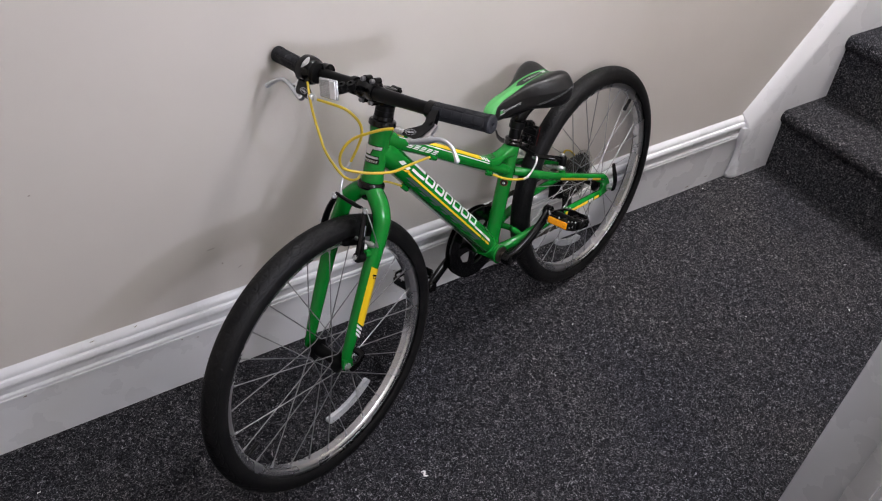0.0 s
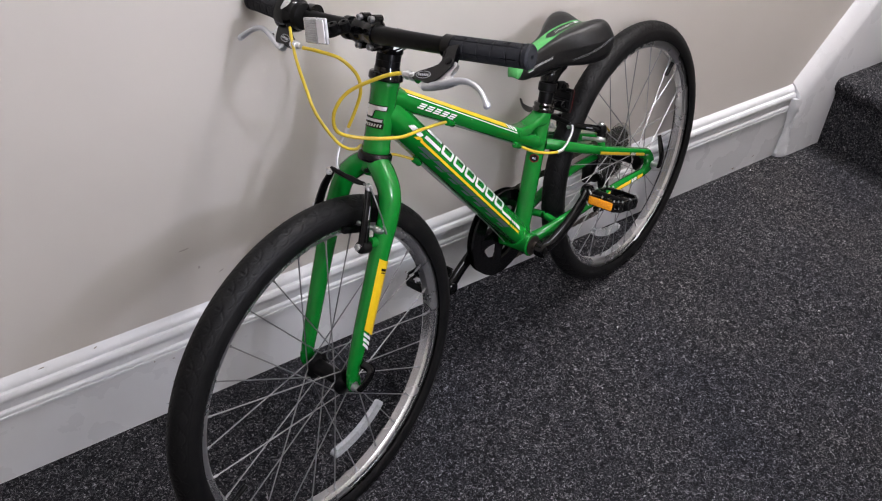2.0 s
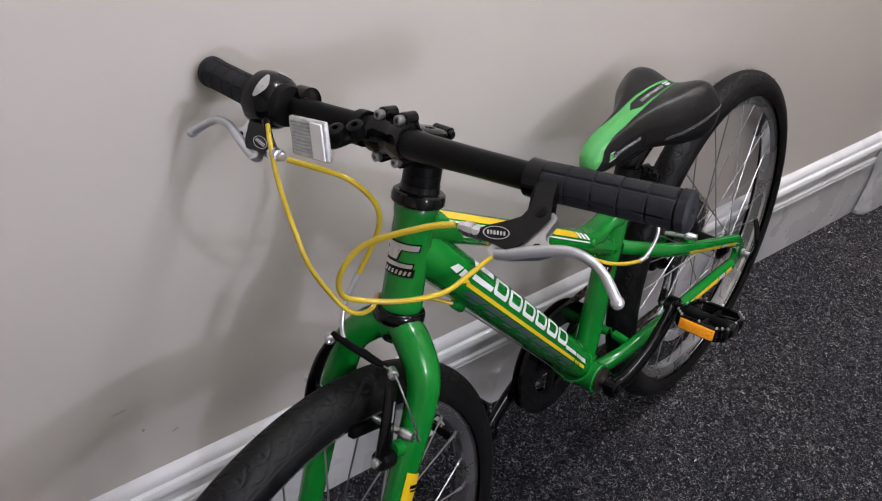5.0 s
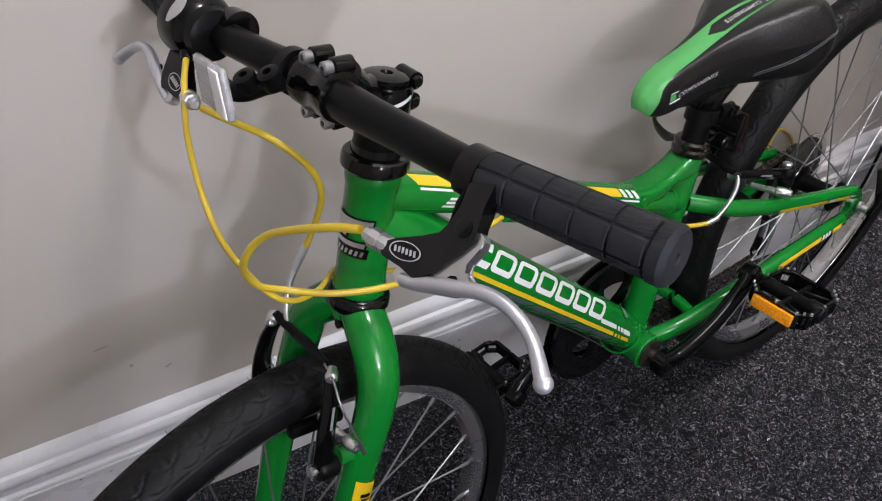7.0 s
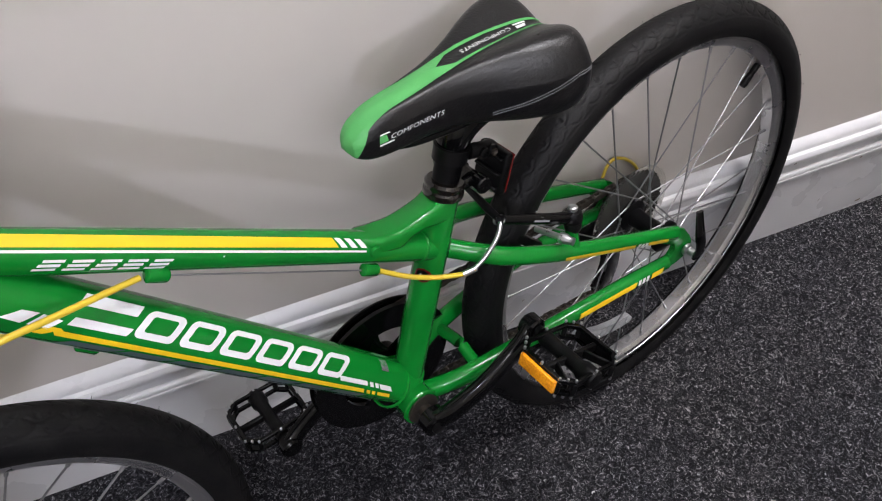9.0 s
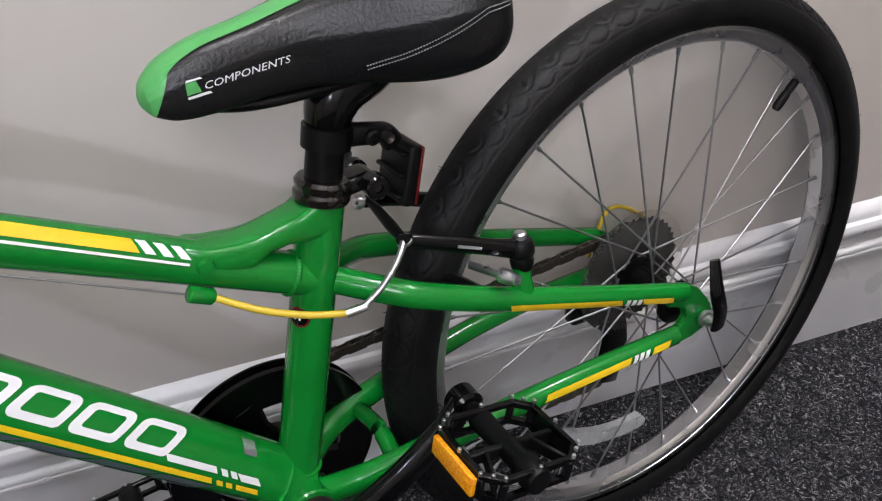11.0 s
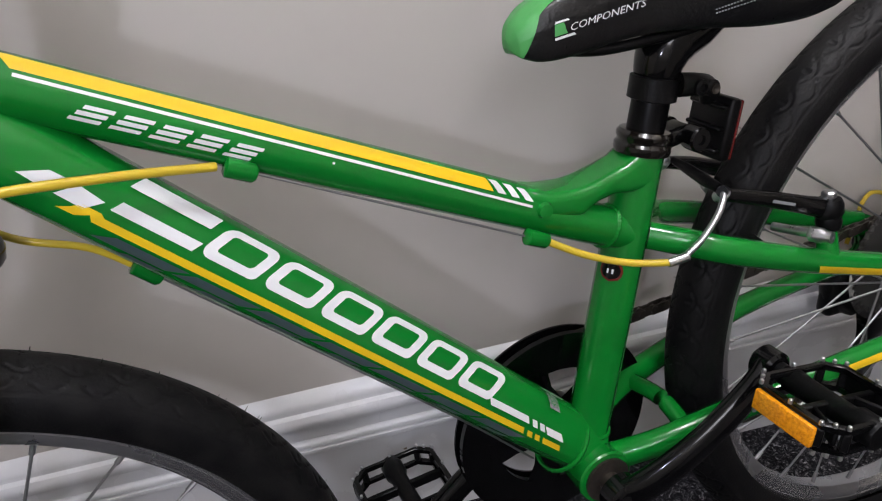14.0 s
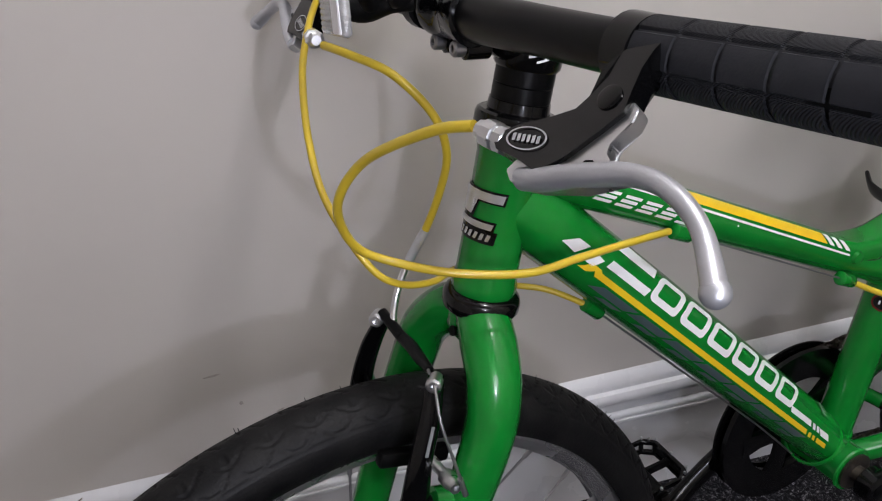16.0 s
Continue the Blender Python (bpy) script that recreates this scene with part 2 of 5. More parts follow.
slab("floor", (X0, Y1, -0.12), (0.99, 0.0, 0.0), CARPET, "dark grey flecked loop-pile carpet floor")
slab("wall_north", (X0 - 0.12, 0.0, -0.12), (X1 + 0.12, 0.12, H + 1.6), WALL, "plain off-white painted plaster wall")
slab("wall_hall", (-0.15, -1.095, -0.12), (0.74, -0.980, H), WALL, "plain off-white painted wall beside the doorway")
slab("wall_south", (X0 - 0.12, Y1 - 0.12, -0.12), (0.74, Y1, H), WALL, "plain off-white painted plaster wall")
slab("wall_west", (X0 - 0.12, Y1, -0.12), (X0, 0.0, H), WALL, "plain off-white painted plaster wall")
slab("wall_east", (0.74, Y1 - 0.12, -0.12), (0.86, -0.76, H), WALL, "plain off-white painted wall beside the stair foot")
slab("wall_stair", (0.86, -0.88, -0.12), (X1, -0.76, H + 1.6), WALL, "plain off-white painted wall along the staircase")
slab("wall_stair_end", (X1, -0.88, -0.12), (X1 + 0.12, 0.0, H + 1.6), WALL, "plain off-white painted wall above the stairs")
slab("ceiling", (X0 - 0.12, Y1 - 0.12, H), (0.86, 0.0, H + 0.12), CEIL, "white painted flat ceiling")
slab("ceiling_stair", (0.86, -0.88, H + 1.6), (X1 + 0.12, 0.0, H + 1.72), CEIL, "white painted ceiling above the stairs")

SKIRT = [(-0.0005, 0), (-0.018, 0), (-0.018, 0.1475), (-0.0212, 0.1490), (-0.0222, 0.1525), (-0.0216, 0.1560), (-0.0188, 0.1575), (-0.0213, 0.1595), (-0.0216, 0.1645), (-0.0200, 0.1670),
         (-0.0160, 0.1685), (-0.0150, 0.1760), (-0.0146, 0.1845), (-0.0158, 0.1862), (-0.0205, 0.1880), (-0.0226, 0.1935), (-0.0218, 0.2000), (-0.0188, 0.2045), (-0.0136, 0.2062), (-0.0130, 0.2100),
         (-0.0128, 0.2125), (-0.0105, 0.2165), (-0.0065, 0.2215), (-0.0005, 0.2255)]


def skirting(name, x0, x1, label):
    bm = bmesh.new()
    prism(bm, SKIRT, x0, x1, lambda a, b, c: (c, a, b))
    return tagged(part(name, bm, GLOSS), label, "skirting board", kind="structure")


skirting("baseboard", X0, 0.776, "tall moulded white gloss skirting board with scuffs")

# the stair string that runs up the wall: a flat face, a broad sloping top, a rounded foot against the skirting
bm = bmesh.new()
slope = 1.24
face = [(0.802, 0.0), (0.797, 0.100), (0.790, 0.196)] + [(0.790 + d, 0.196 + slope * d) for d in (0.4, 1.2, 2.1)] + [(2.890, 0.0)]
edge = [(0.788, 0.0), (0.781, 0.100), (0.770, 0.203)] + [(0.784 + d, 0.203 + slope * d) for d in (0.4, 1.2, 2.1)] + [(2.890, 0.0)]
back = [(0.774, 0.0), (0.774, 0.110), (0.768, 0.232)] + [(0.764 + d, 0.232 + slope * d) for d in (0.4, 1.2, 2.1)] + [(2.890, 0.0)]
A, E, B = ([bm.verts.new((x, y, z)) for x, z in row] for row, y in ((face, -0.042), (edge, -0.036), (back, -0.0005)))
bm.faces.new(A)
bm.faces.new(B[::-1])
for P, Q in ((A, E), (E, B)):
    for i in range(len(A)):
        j = (i + 1) % len(A)
        bm.faces.new((P[i], Q[i], Q[j], P[j]))
tagged(part("trim_stair_string", bm, GLOSS), "white gloss painted stair string sloping up the wall", "stair string", kind="structure")

# lumpy old paint where the skirting meets the string
bm = bmesh.new()
lump = random.Random(4)
rows = []
for i in range(15):
    z = 0.192 * i / 14
    r = 0.014 + 0.004 * math.sin(9 * z / 0.19) + (0.006 if i < 2 else 0.0)
    rows.append([bm.verts.new((0.784 - 0.010 * z / 0.19 + r * math.cos(a) * (1.1 + 0.25 * lump.random()), -0.021 - r * math.sin(a) * (0.9 + 0.35 * lump.random()), z)) for a in (math.pi * k / 8 for k in range(9))])
for P, Q in zip(rows, rows[1:]):
    for k in range(8):
        bm.faces.new((P[k], P[k + 1], Q[k + 1], Q[k]))
bm.faces.new(rows[-1])
tagged(part("trim_foot_filler", bm, GLOSS), "lumpy white painted filler between skirting and stair string", "filler", kind="structure")

# carpeted stairs
RISE, GOING, FOOT = 0.222, 0.197, 0.944


def stair(n):
    bm = bmesh.new()
    x, z = FOOT + n * GOING, n * RISE
    out = [(x, z - 0.01 if n else 0.0), (x - 0.006, z + RISE - 0.05)]
    out += [(x - 0.006 + 0.018 * -math.cos(a), z + RISE - 0.022 + 0.022 * math.sin(a)) for a in (radians(-40 + 13 * k) for k in range(11))]
    out += [(x + GOING + 0.02, z + RISE), (x + GOING + 0.02, z - 0.01 if n else 0.0)]
    prism(bm, out, -0.0425, -0.755, lambda a, b, c: (a, c, b))
    return tagged(part("stair_step", bm, CARPET), "stair step covered in dark grey flecked carpet", "stair", group="steps of the staircase", kind="structure")


for n in range(12):
    stair(n)

# ---- the white door lining at the end of the hall wall ----


def doorway():
    root = new("door_frame")
    for name, size, at in (("lining", (0.024, 0.136, 2.06), (-0.160, -1.039, 1.03)), ("architrave", (0.070, 0.016, 2.06), (-0.113, -0.9715, 1.03)),
                           ("architrave", (0.070, 0.018, 2.06), (-0.119, -1.1045, 1.03)), ("door_stop", (0.012, 0.040, 2.05), (-0.178, -1.077, 1.025))):
        bm = bmesh.new()
        block(bm, size, Matrix.Translation(at), 0.003, 2)
        part(name, bm, GLOSS, root)
    return tagged(root, "white gloss painted wooden door lining", "door frame", kind="structure")


doorway()

# a plain ceiling light holder round the bulb's place
fit_light = new("ceiling_light")
fit_light.location = (-0.05, -0.45, H)
bm = bmesh.new()
lathe(bm, [(0.055, 0), (0.055, -0.012), (0.04, -0.02), (0.012, -0.024), (0.012, -0.03), (0.0, -0.03)], (0, 0, 0), (0, 0, 1))
part("rose", bm, CEIL, fit_light)
tagged(fit_light, "white ceiling light rose with a bare bulb", "ceiling light")

# ---- the bicycle ----
BIKE = pose(0.0220, -0.1417, 0.0, -7.75, -1.02, 14.60)
bike = new("bicycle")
bike.matrix_world = BIKE
tagged(bike, "bright green child's bicycle with yellow stripes leaning on the wall", "bicycle")

BB = Vector((-0.393, 0, 0.288))
HT_TOP, HT_LOW = Vector((-0.688, 0, 0.734)), Vector((-0.726, 0, 0.634))
HEAD = (HT_TOP - HT_LOW).normalized()
TT0, TT1 = Vector((-0.690, 0, 0.7123)), Vector((-0.330, 0, 0.476))
DT0, DT1 = Vector((-0.703, 0, 0.690)), Vector((-0.393, 0, 0.292))
ST0, ST1 = BB, Vector((-0.309, 0, 0.533))


def frame_tube(name, pts, r, **kw):
    bm = bmesh.new()
    tube(bm, pts, r, seg=28, **kw)
    return part(name, bm, GREEN, bike)


def weld(at, axis, r):
    """A rippled weld bead where two tubes meet."""
    bm = bmesh.new()
    w = Vector(axis).normalized()
    u = w.orthogonal().normalized()
    v = w.cross(u)
    rows = []
    for i in range(144):
        a = 2 * math.pi * i / 144
        d = math.cos(a) * u + math.sin(a) * v
        q = 0.0017 + 0.00022 * math.cos(36 * a)
        rows.append([bm.verts.new(Vector(at) + d * (r + q * math.cos(b)) + w * q * 1.4 * math.sin(b)) for b in (radians(60 * k) for k in range(6))])
    for i in range(144):
        A, B = rows[i], rows[(i + 1) % 144]
        for j in range(6):
            bm.faces.new((A[j], A[(j + 1) % 6], B[(j + 1) % 6], B[j]))
    return part("weld", bm, GREEN, bike)


bm = bmesh.new()
L = (HT_TOP - HT_LOW).length
lathe(bm, [(0.0205, 0), (0.0215, 0.002), (0.0215, 0.008), (0.0202, 0.014), (0.0198, L / 2), (0.0202, L - 0.014), (0.0215, L - 0.008), (0.0215, L - 0.002), (0.0205, L)], HT_LOW, HEAD, 32)
head_tube = part("head_tube", bm, GREEN, bike)
top_tube = frame_tube("top_tube", [TT0, TT1], [0.0165, 0.0152], wide=1.08)
down_tube = frame_tube("down_tube", [DT0, DT0.lerp(DT1, 0.065), DT0.lerp(DT1, 0.3), DT0.lerp(DT1, 0.7), DT1], [0.0232, 0.0290, 0.0300, 0.0297, 0.0285], wide=0.86)
# its belly is flatter than its back
belly = (DT1 - DT0).normalized()
belly = Vector((-belly.z, 0, belly.x)) if -belly.z > 0 else Vector((belly.z, 0, -belly.x))
for v in down_tube.data.vertices:
    d = (v.co - DT0).dot(belly)
    if d < 0:
        v.co -= belly * d * 0.36
seat_tube = frame_tube("seat_tube", [ST0, ST1], [0.0172, 0.0168])
# the swooping gusset from the top tube up to the seat tube's collar
bm = bmesh.new()
rings = []
for x, top, low, wd in ((-0.409, 0.5440, 0.5230, 0.0110), (-0.402, 0.5410, 0.5195, 0.0150), (-0.3935, 0.5367, 0.5165, 0.0166), (-0.3737, 0.5314, 0.5100, 0.0168), (-0.3690, 0.5308, 0.5098, 0.0168),
                        (-0.3640, 0.5305, 0.5122, 0.0166), (-0.3560, 0.5308, 0.5148, 0.0163), (-0.3430, 0.5324, 0.5150, 0.0160), (-0.3310, 0.5340, 0.5115, 0.0162), (-0.3220, 0.5378, 0.5105, 0.0168), (-0.3120, 0.5400, 0.5095, 0.0168)):
    r, row = 0.0065, []
    for sy, z, a0 in ((1, low, 270), (1, top, 0), (-1, top, 90), (-1, low, 180)):
        for k in range(4):
            a = radians(a0 + 30 * k)
            cz = z - r if z == top else z + r
            row.append(bm.verts.new((x, sy * (wd - r) + r * math.cos(a), cz + r * math.sin(a))))
    rings.append(row)
for A, B in zip(rings, rings[1:]):
    for j in range(16):
        bm.faces.new((A[j], A[(j + 1) % 16], B[(j + 1) % 16], B[j]))
bm.faces.new(rings[0])
bm.faces.new(rings[-1])
gusset = part("gusset", bm, GREEN, bike)
for s in (-1, 1):
    bm = bmesh.new()
    lathe(bm, [(0.0, 0.004), (0.005, 0.003), (0.006, 0.0)], (-0.400, s * 0.0165, 0.5275), (0, s, 0), 12)
    part("rivet_boss", bm, GREEN, bike)
# web between top tube and down tube behind the head tube
bm = bmesh.new()
prism(bm, [(-0.698, 0.705), (-0.664, 0.684), (-0.654, 0.669), (-0.651, 0.655), (-0.666, 0.640), (-0.690, 0.660)], -0.0125, 0.0125, lambda a, b, c: (a, c, b))
bmesh.ops.bevel(bm, geom=list(bm.edges), offset=0.005, segments=3, affect="EDGES")
part("head_gusset", bm, GREEN, bike)
bm = bmesh.new()
lathe(bm, [(0.0225, -0.034), (0.0235, -0.032), (0.0225, -0.028), (0.0215, 0.0), (0.0225, 0.028), (0.0235, 0.032), (0.0225, 0.034)], BB, (0, 1, 0), 32)
part("bottom_bracket_shell", bm, GREEN, bike)
for at, ax, r in (                  (TT1 - (TT1 - TT0).normalized() * 0.019, TT1 - TT0, 0.0155), (DT1 - (DT1 - DT0).normalized() * 0.027, DT1 - DT0, 0.026),
                  (BB + (ST1 - ST0).normalized() * 0.026, ST1 - ST0, 0.0172)):
    weld(at, ax, r)

SS = [(-0.316, 0.010, 0.470), (-0.292, 0.030, 0.461), (-0.264, 0.044, 0.448), (-0.198, 0.054, 0.416), (-0.11, 0.059, 0.3755), (-0.020, 0.062, 0.334)]
CS = [(-0.376, 0.020, 0.290), (-0.34, 0.036, 0.298), (-0.283, 0.046, 0.303), (-0.185, 0.056, 0.3035), (-0.10, 0.060, 0.297), (-0.030, 0.062, 0.288)]
for s in (-1, 1):
    frame_tube("seat_stay", [(x, s * y, z) for x, y, z in SS], [0.0105, 0.0105, 0.0105, 0.010, 0.0095, 0.009], wide=0.9)
    frame_tube("chain_stay", [(x, s * y, z) for x, y, z in CS], [0.0125, 0.012, 0.0115, 0.0105, 0.010, 0.0095], wide=0.9)
    bm = bmesh.new()
    out = [(-0.040, 0.345), (-0.022, 0.345), (-0.004, 0.332), (0.006, 0.316), (0.014, 0.302), (0.013, 0.288), (0.004, 0.280), (-0.012, 0.277), (-0.045, 0.279), (-0.046, 0.292),
           (-0.024, 0.296), (-0.017, 0.305), (-0.019, 0.318), (-0.042, 0.329)]
    prism(bm, out, 0.0575, 0.0655, lambda a, b, c, s=s: (a, s * c, b))
    bmesh.ops.bevel(bm, geom=list(bm.edges), offset=0.0018, segments=2, affect="EDGES")
    part("dropout", bm, GREEN, bike)
    # brake boss on the stay
    bm = bmesh.new()
    lathe(bm, [(0.010, -0.012), (0.0085, 0.004), (0.0075, 0.016), (0.0075, 0.022)], (-0.186, s * 0.052, 0.418), (0.10, s * -0.12, 1.0), 16)
    part("brake_boss", bm, GREEN, bike)
bm = bmesh.new()
tube(bm, [(-0.318, -0.045, 0.300), (-0.312, 0, 0.304), (-0.318, 0.045, 0.300)], 0.0075)
part("stay_bridge", bm, GREEN, bike)
for x, z, w in ((-0.578, 0.624, (TT1 - TT0)), (-0.409, 0.509, (TT1 - TT0))):
    bm = bmesh.new()
    w = w.normalized()
    lathe(bm, [(0.0045, -0.009), (0.006, -0.008), (0.006, 0.007), (0.0045, 0.009)], (x, -0.016, z), w, 14)
    part("cable_stop", bm, GREEN, bike)
bm = bmesh.new()
lathe(bm, [(0.0045, -0.009), (0.006, -0.008), (0.006, 0.007), (0.0045, 0.009)], (-0.6445, 0, 0.5805), DT1 - DT0, 14)
part("cable_stop", bm, GREEN, bike)


# stripes and marks laid on a straight tube; (s, w): metres along it and round it, upwards on the near side
def marks(name, quads, p0, p1, high, wide, mat, parent, lift=0.0007, label="", low=1.0):
    bm = bmesh.new()
    axis = (p1 - p0).normalized()
    up = Vector((0, -1, 0)).cross(axis)
    if up.z < 0:
        up = -up
    for q in quads:
        (a, b, c, d) = [Vector(v) for v in q]
        nx = max(2, int(max((b - a).length, (c - d).length) / 0.02) + 1)
        ny = max(2, int(max((d - a).length, (c - b).length) / 0.003) + 1)
        grid = []
        for j in range(ny + 1):
            row = []
            for i in range(nx + 1):
                p = a.lerp(b, i / nx).lerp(d.lerp(c, i / nx), j / ny)
                f = p[1] / high
                row.append(bm.verts.new(p0 + axis * p[0] + Vector((0, -1, 0)) * (high * wide + lift) * math.cos(f) + up * (high * (low if f < 0 else 1.0) + lift) * math.sin(f)))
            grid.append(row)
        for j in range(ny):
            for i in range(nx):
                bm.faces.new((grid[j][i], grid[j][i + 1], grid[j + 1][i + 1], grid[j + 1][i]))
    bmesh.ops.remove_doubles(bm, verts=bm.verts, dist=0.00005)
    ob = part(name, bm, mat, parent, label)
    return ob


def bar(s0, s1, w0, w1, lean=0.0):
    return ((s0, w0), (s1, w0), (s1 - lean, w1), (s0 - lean, w1))


# top tube: yellow band, white line, end ticks, and a row of plain slanted shapes
marks("yellow_stripe", [((0.026, 0.0122), (0.302, 0.0086), (0.2965, 0.0170), (0.0175, 0.0218))], TT0, TT1, 0.0158, 1.08, YELLOW, top_tube)
marks("white_line", [((0.0275, 0.0086), (0.3335, 0.0040), (0.3335, 0.0056), (0.0275, 0.0104))], TT0, TT1, 0.0158, 1.08, WHITE, top_tube)
for k in range(3):
    marks("white_tick", [bar(0.3055 + k * 0.011, 0.3120 + k * 0.011, 0.0085 - 0.0003 * k, 0.0168 - 0.0006 * k, 0.007)], TT0, TT1, 0.0158, 1.08, WHITE, top_tube)
for k in range(5):
    s = 0.0565 + k * 0.0192
    w = 0.0036 - 0.0003 * k
    shapes = [bar(s + 0.003, s + 0.0175, w - 0.0020, w, -0.001), bar(s, s + 0.0145, w - 0.0053, w - 0.0031, -0.001), bar(s - 0.003, s + 0.0120, w - 0.0085, w - 0.0065, -0.001)]
    marks("model_mark", shapes, TT0, TT1, 0.0158, 1.08, WHITE, top_tube, label="white slanted decal shape")

# down tube: big white slanted shapes, a yellow line, slate shadow shapes


def stroke(s, w0, k, outer, inner):
    """Quads between two outlines of equal length, slanted by k and set at (s, w0)."""
    put = [(s + u - k * v, w0 + v) for u, v in outer], [(s + u - k * v, w0 + v) for u, v in inner]
    return [(put[0][i], put[0][i + 1], put[1][i + 1], put[1][i]) for i in range(len(outer) - 1)]


def arc(cx, cy, r, a0, a1, n=6):
    return [(cx + r * math.cos(radians(a0 + (a1 - a0) * i / n)), cy + r * math.sin(radians(a0 + (a1 - a0) * i / n))) for i in range(n + 1)]


def hollow(s, n, w0, w1, t, lean):
    """A hollow slanted box with rounded corners from s, n long."""
    h, k = w1 - w0, lean / (w1 - w0)
    tx, r, q = t * 1.2, 0.0075, 0.0025
    out = arc(n - r, h - r, r, 0, 90) + arc(r, h - r, r, 90, 180) + arc(r, r, r, 180, 270) + arc(n - r * 0.4, r * 0.4, r * 0.4, 270, 360)
    ins = arc(n - tx - q, h - t - q, q, 0, 90) + arc(tx + q, h - t - q, q, 90, 180) + arc(tx + q, t + q, q, 180, 270) + arc(n - tx - q, t + q, q, 270, 360)
    return stroke(s, w0, k, out + out[:1], ins + ins[:1])


DW0, DW1, LEANW = 0.0085, 0.0330, -0.0135


def decal(name, shapes, mat, label=""):
    return marks(name, shapes, DT0, DT1, 0.0297, 0.86, mat, down_tube, label=label, low=0.64)


decal("white_bar", [((0.0353, 0.0036), (0.0501, 0.0025), (0.0604, 0.0119), (0.0479, 0.0116))], WHITE)
decal("white_bar", [((0.0545, 0.0025), (0.0700, 0.0020), (0.0779, 0.0097), (0.0630, 0.0116))], WHITE)
WORD = "large white slanted decal shape"
for quad in (bar(0.0850, 0.1330, 0.0235, 0.0340, -0.006), bar(0.0815, 0.1285, 0.0075, 0.0140, -0.004)):
    decal("maker_mark", [quad], WHITE, WORD)
for s, n in ((0.1310, 0.0365), (0.1720, 0.0360), (0.2125, 0.0360), (0.2525, 0.0355), (0.2920, 0.0350), (0.3310, 0.0350)):
    decal("maker_mark", hollow(s, n, DW0 - 0.0005, DW1 - 0.0005, 0.0054, LEANW), WHITE, WORD)
decal("white_line", [bar(0.3700, 0.4120, 0.0062, 0.0110, 0.004)], WHITE)
for k in range(2):
    decal("white_tick", [bar(0.4165 + 0.0085 * k, 0.4220 + 0.0085 * k, 0.0058, 0.0106, 0.004)], WHITE)
decal("white_tick", [bar(0.4340, 0.4530, 0.0050, 0.0102, 0.006)], WHITE)
decal("yellow_stripe", [((0.0585, -0.0045), (0.0680, -0.0045), (0.0790, 0.0040), (0.0690, 0.0040)), ((0.0690, 0.0040), (0.0760, 0.0000), (0.0850, 0.0000), (0.0790, 0.0040)),
                        bar(0.0770, 0.4125, -0.0034, 0.0022, 0.003)], YELLOW)
for s0, s1 in ((0.4170, 0.4225), (0.4255, 0.4310), (0.4345, 0.4550)):
    decal("yellow_tick", [bar(s0, s1, -0.0036, 0.0018, 0.003)], YELLOW)
for k in range(7):
    s = 0.080 + 0.047 * k
    decal("shadow_mark", [bar(s, s + 0.043, -0.0150, -0.0062, -0.012), bar(s + 0.014, s + 0.036, -0.0220, -0.0170, -0.008)], SLATE, "dark slate decal shape")
marks("foil_sticker", [bar(0.428, 0.440, 0.025, 0.039, 0.003)], DT0, DT1, 0.0297, 0.86, FOIL, down_tube, label="small torn silver foil sticker")


def round_mark(r):
    """A round spot of radius r on the front of the seat tube, as strips."""
    e = [r * k / 4 for k in range(-4, 5)]
    h = [math.sqrt(max(r * r - q * q, 0)) + 0.0003 for q in e]
    return [((0.171 + e[k], 0.0165 - h[k]), (0.171 + e[k + 1], 0.0165 - h[k + 1]), (0.171 + e[k + 1], 0.0165 + h[k + 1]), (0.171 + e[k], 0.0165 + h[k])) for k in range(8)]


marks("sticker_ring", round_mark(0.0085), ST0, ST1, 0.0169, 1.0, RED, seat_tube, 0.0008)
marks("size_sticker", round_mark(0.0066), ST0, ST1, 0.0169, 1.0, BLACK, seat_tube, 0.0012, label="small round black and red size sticker")
for q in (-0.0022, 0.0012):
    marks("sticker_mark", [bar(0.1690, 0.1728, 0.0165 + q, 0.0165 + q + 0.0014, 0.0)], ST0, ST1, 0.0169, 1.0, WHITE, seat_tube, 0.0016)
S0, S1 = Vector((-0.198, -0.054, 0.416)), Vector((-0.020, -0.062, 0.334))
for nm, qs, mt in (("yellow_stripe", [bar(-0.004, 0.1135, -0.0066, -0.0004, 0.004), bar(0.138, 0.176, -0.0062, 0.0000, 0.004)], YELLOW),
                   ("white_ticks", [bar(0.1165 + 0.0068 * k, 0.1210 + 0.0068 * k, -0.0066, -0.0004, 0.001) for k in range(3)], WHITE)):
    marks(nm, qs, S0, S1, 0.0100, 0.9, mt, bike, 0.0010)
S0, S1 = Vector((-0.185, -0.056, 0.3035)), Vector((-0.030, -0.062, 0.288))
for nm, qs, mt in (("yellow_stripe", [bar(0.0, 0.092, -0.0004, 0.0058, -0.004), bar(0.118, 0.138, -0.0004, 0.0058, -0.004)], YELLOW),
                   ("white_ticks", [bar(0.096 + 0.0068 * k, 0.1006 + 0.0068 * k, -0.0004, 0.0058, -0.003) for k in range(3)], WHITE)):
    marks(nm, qs, S0, S1, 0.0108, 0.9, mt, bike, 0.0012)

STAY0, STAY1 = S0.copy(), S1.copy()
marks("paint_chip", [bar(0.1915, 0.1930, 0.0026, 0.0038, 0.0)], TT0, TT1, 0.0158, 1.08, WHITE, top_tube, 0.0005)

# head badge: silver shapes edged in black on the front of the head tube


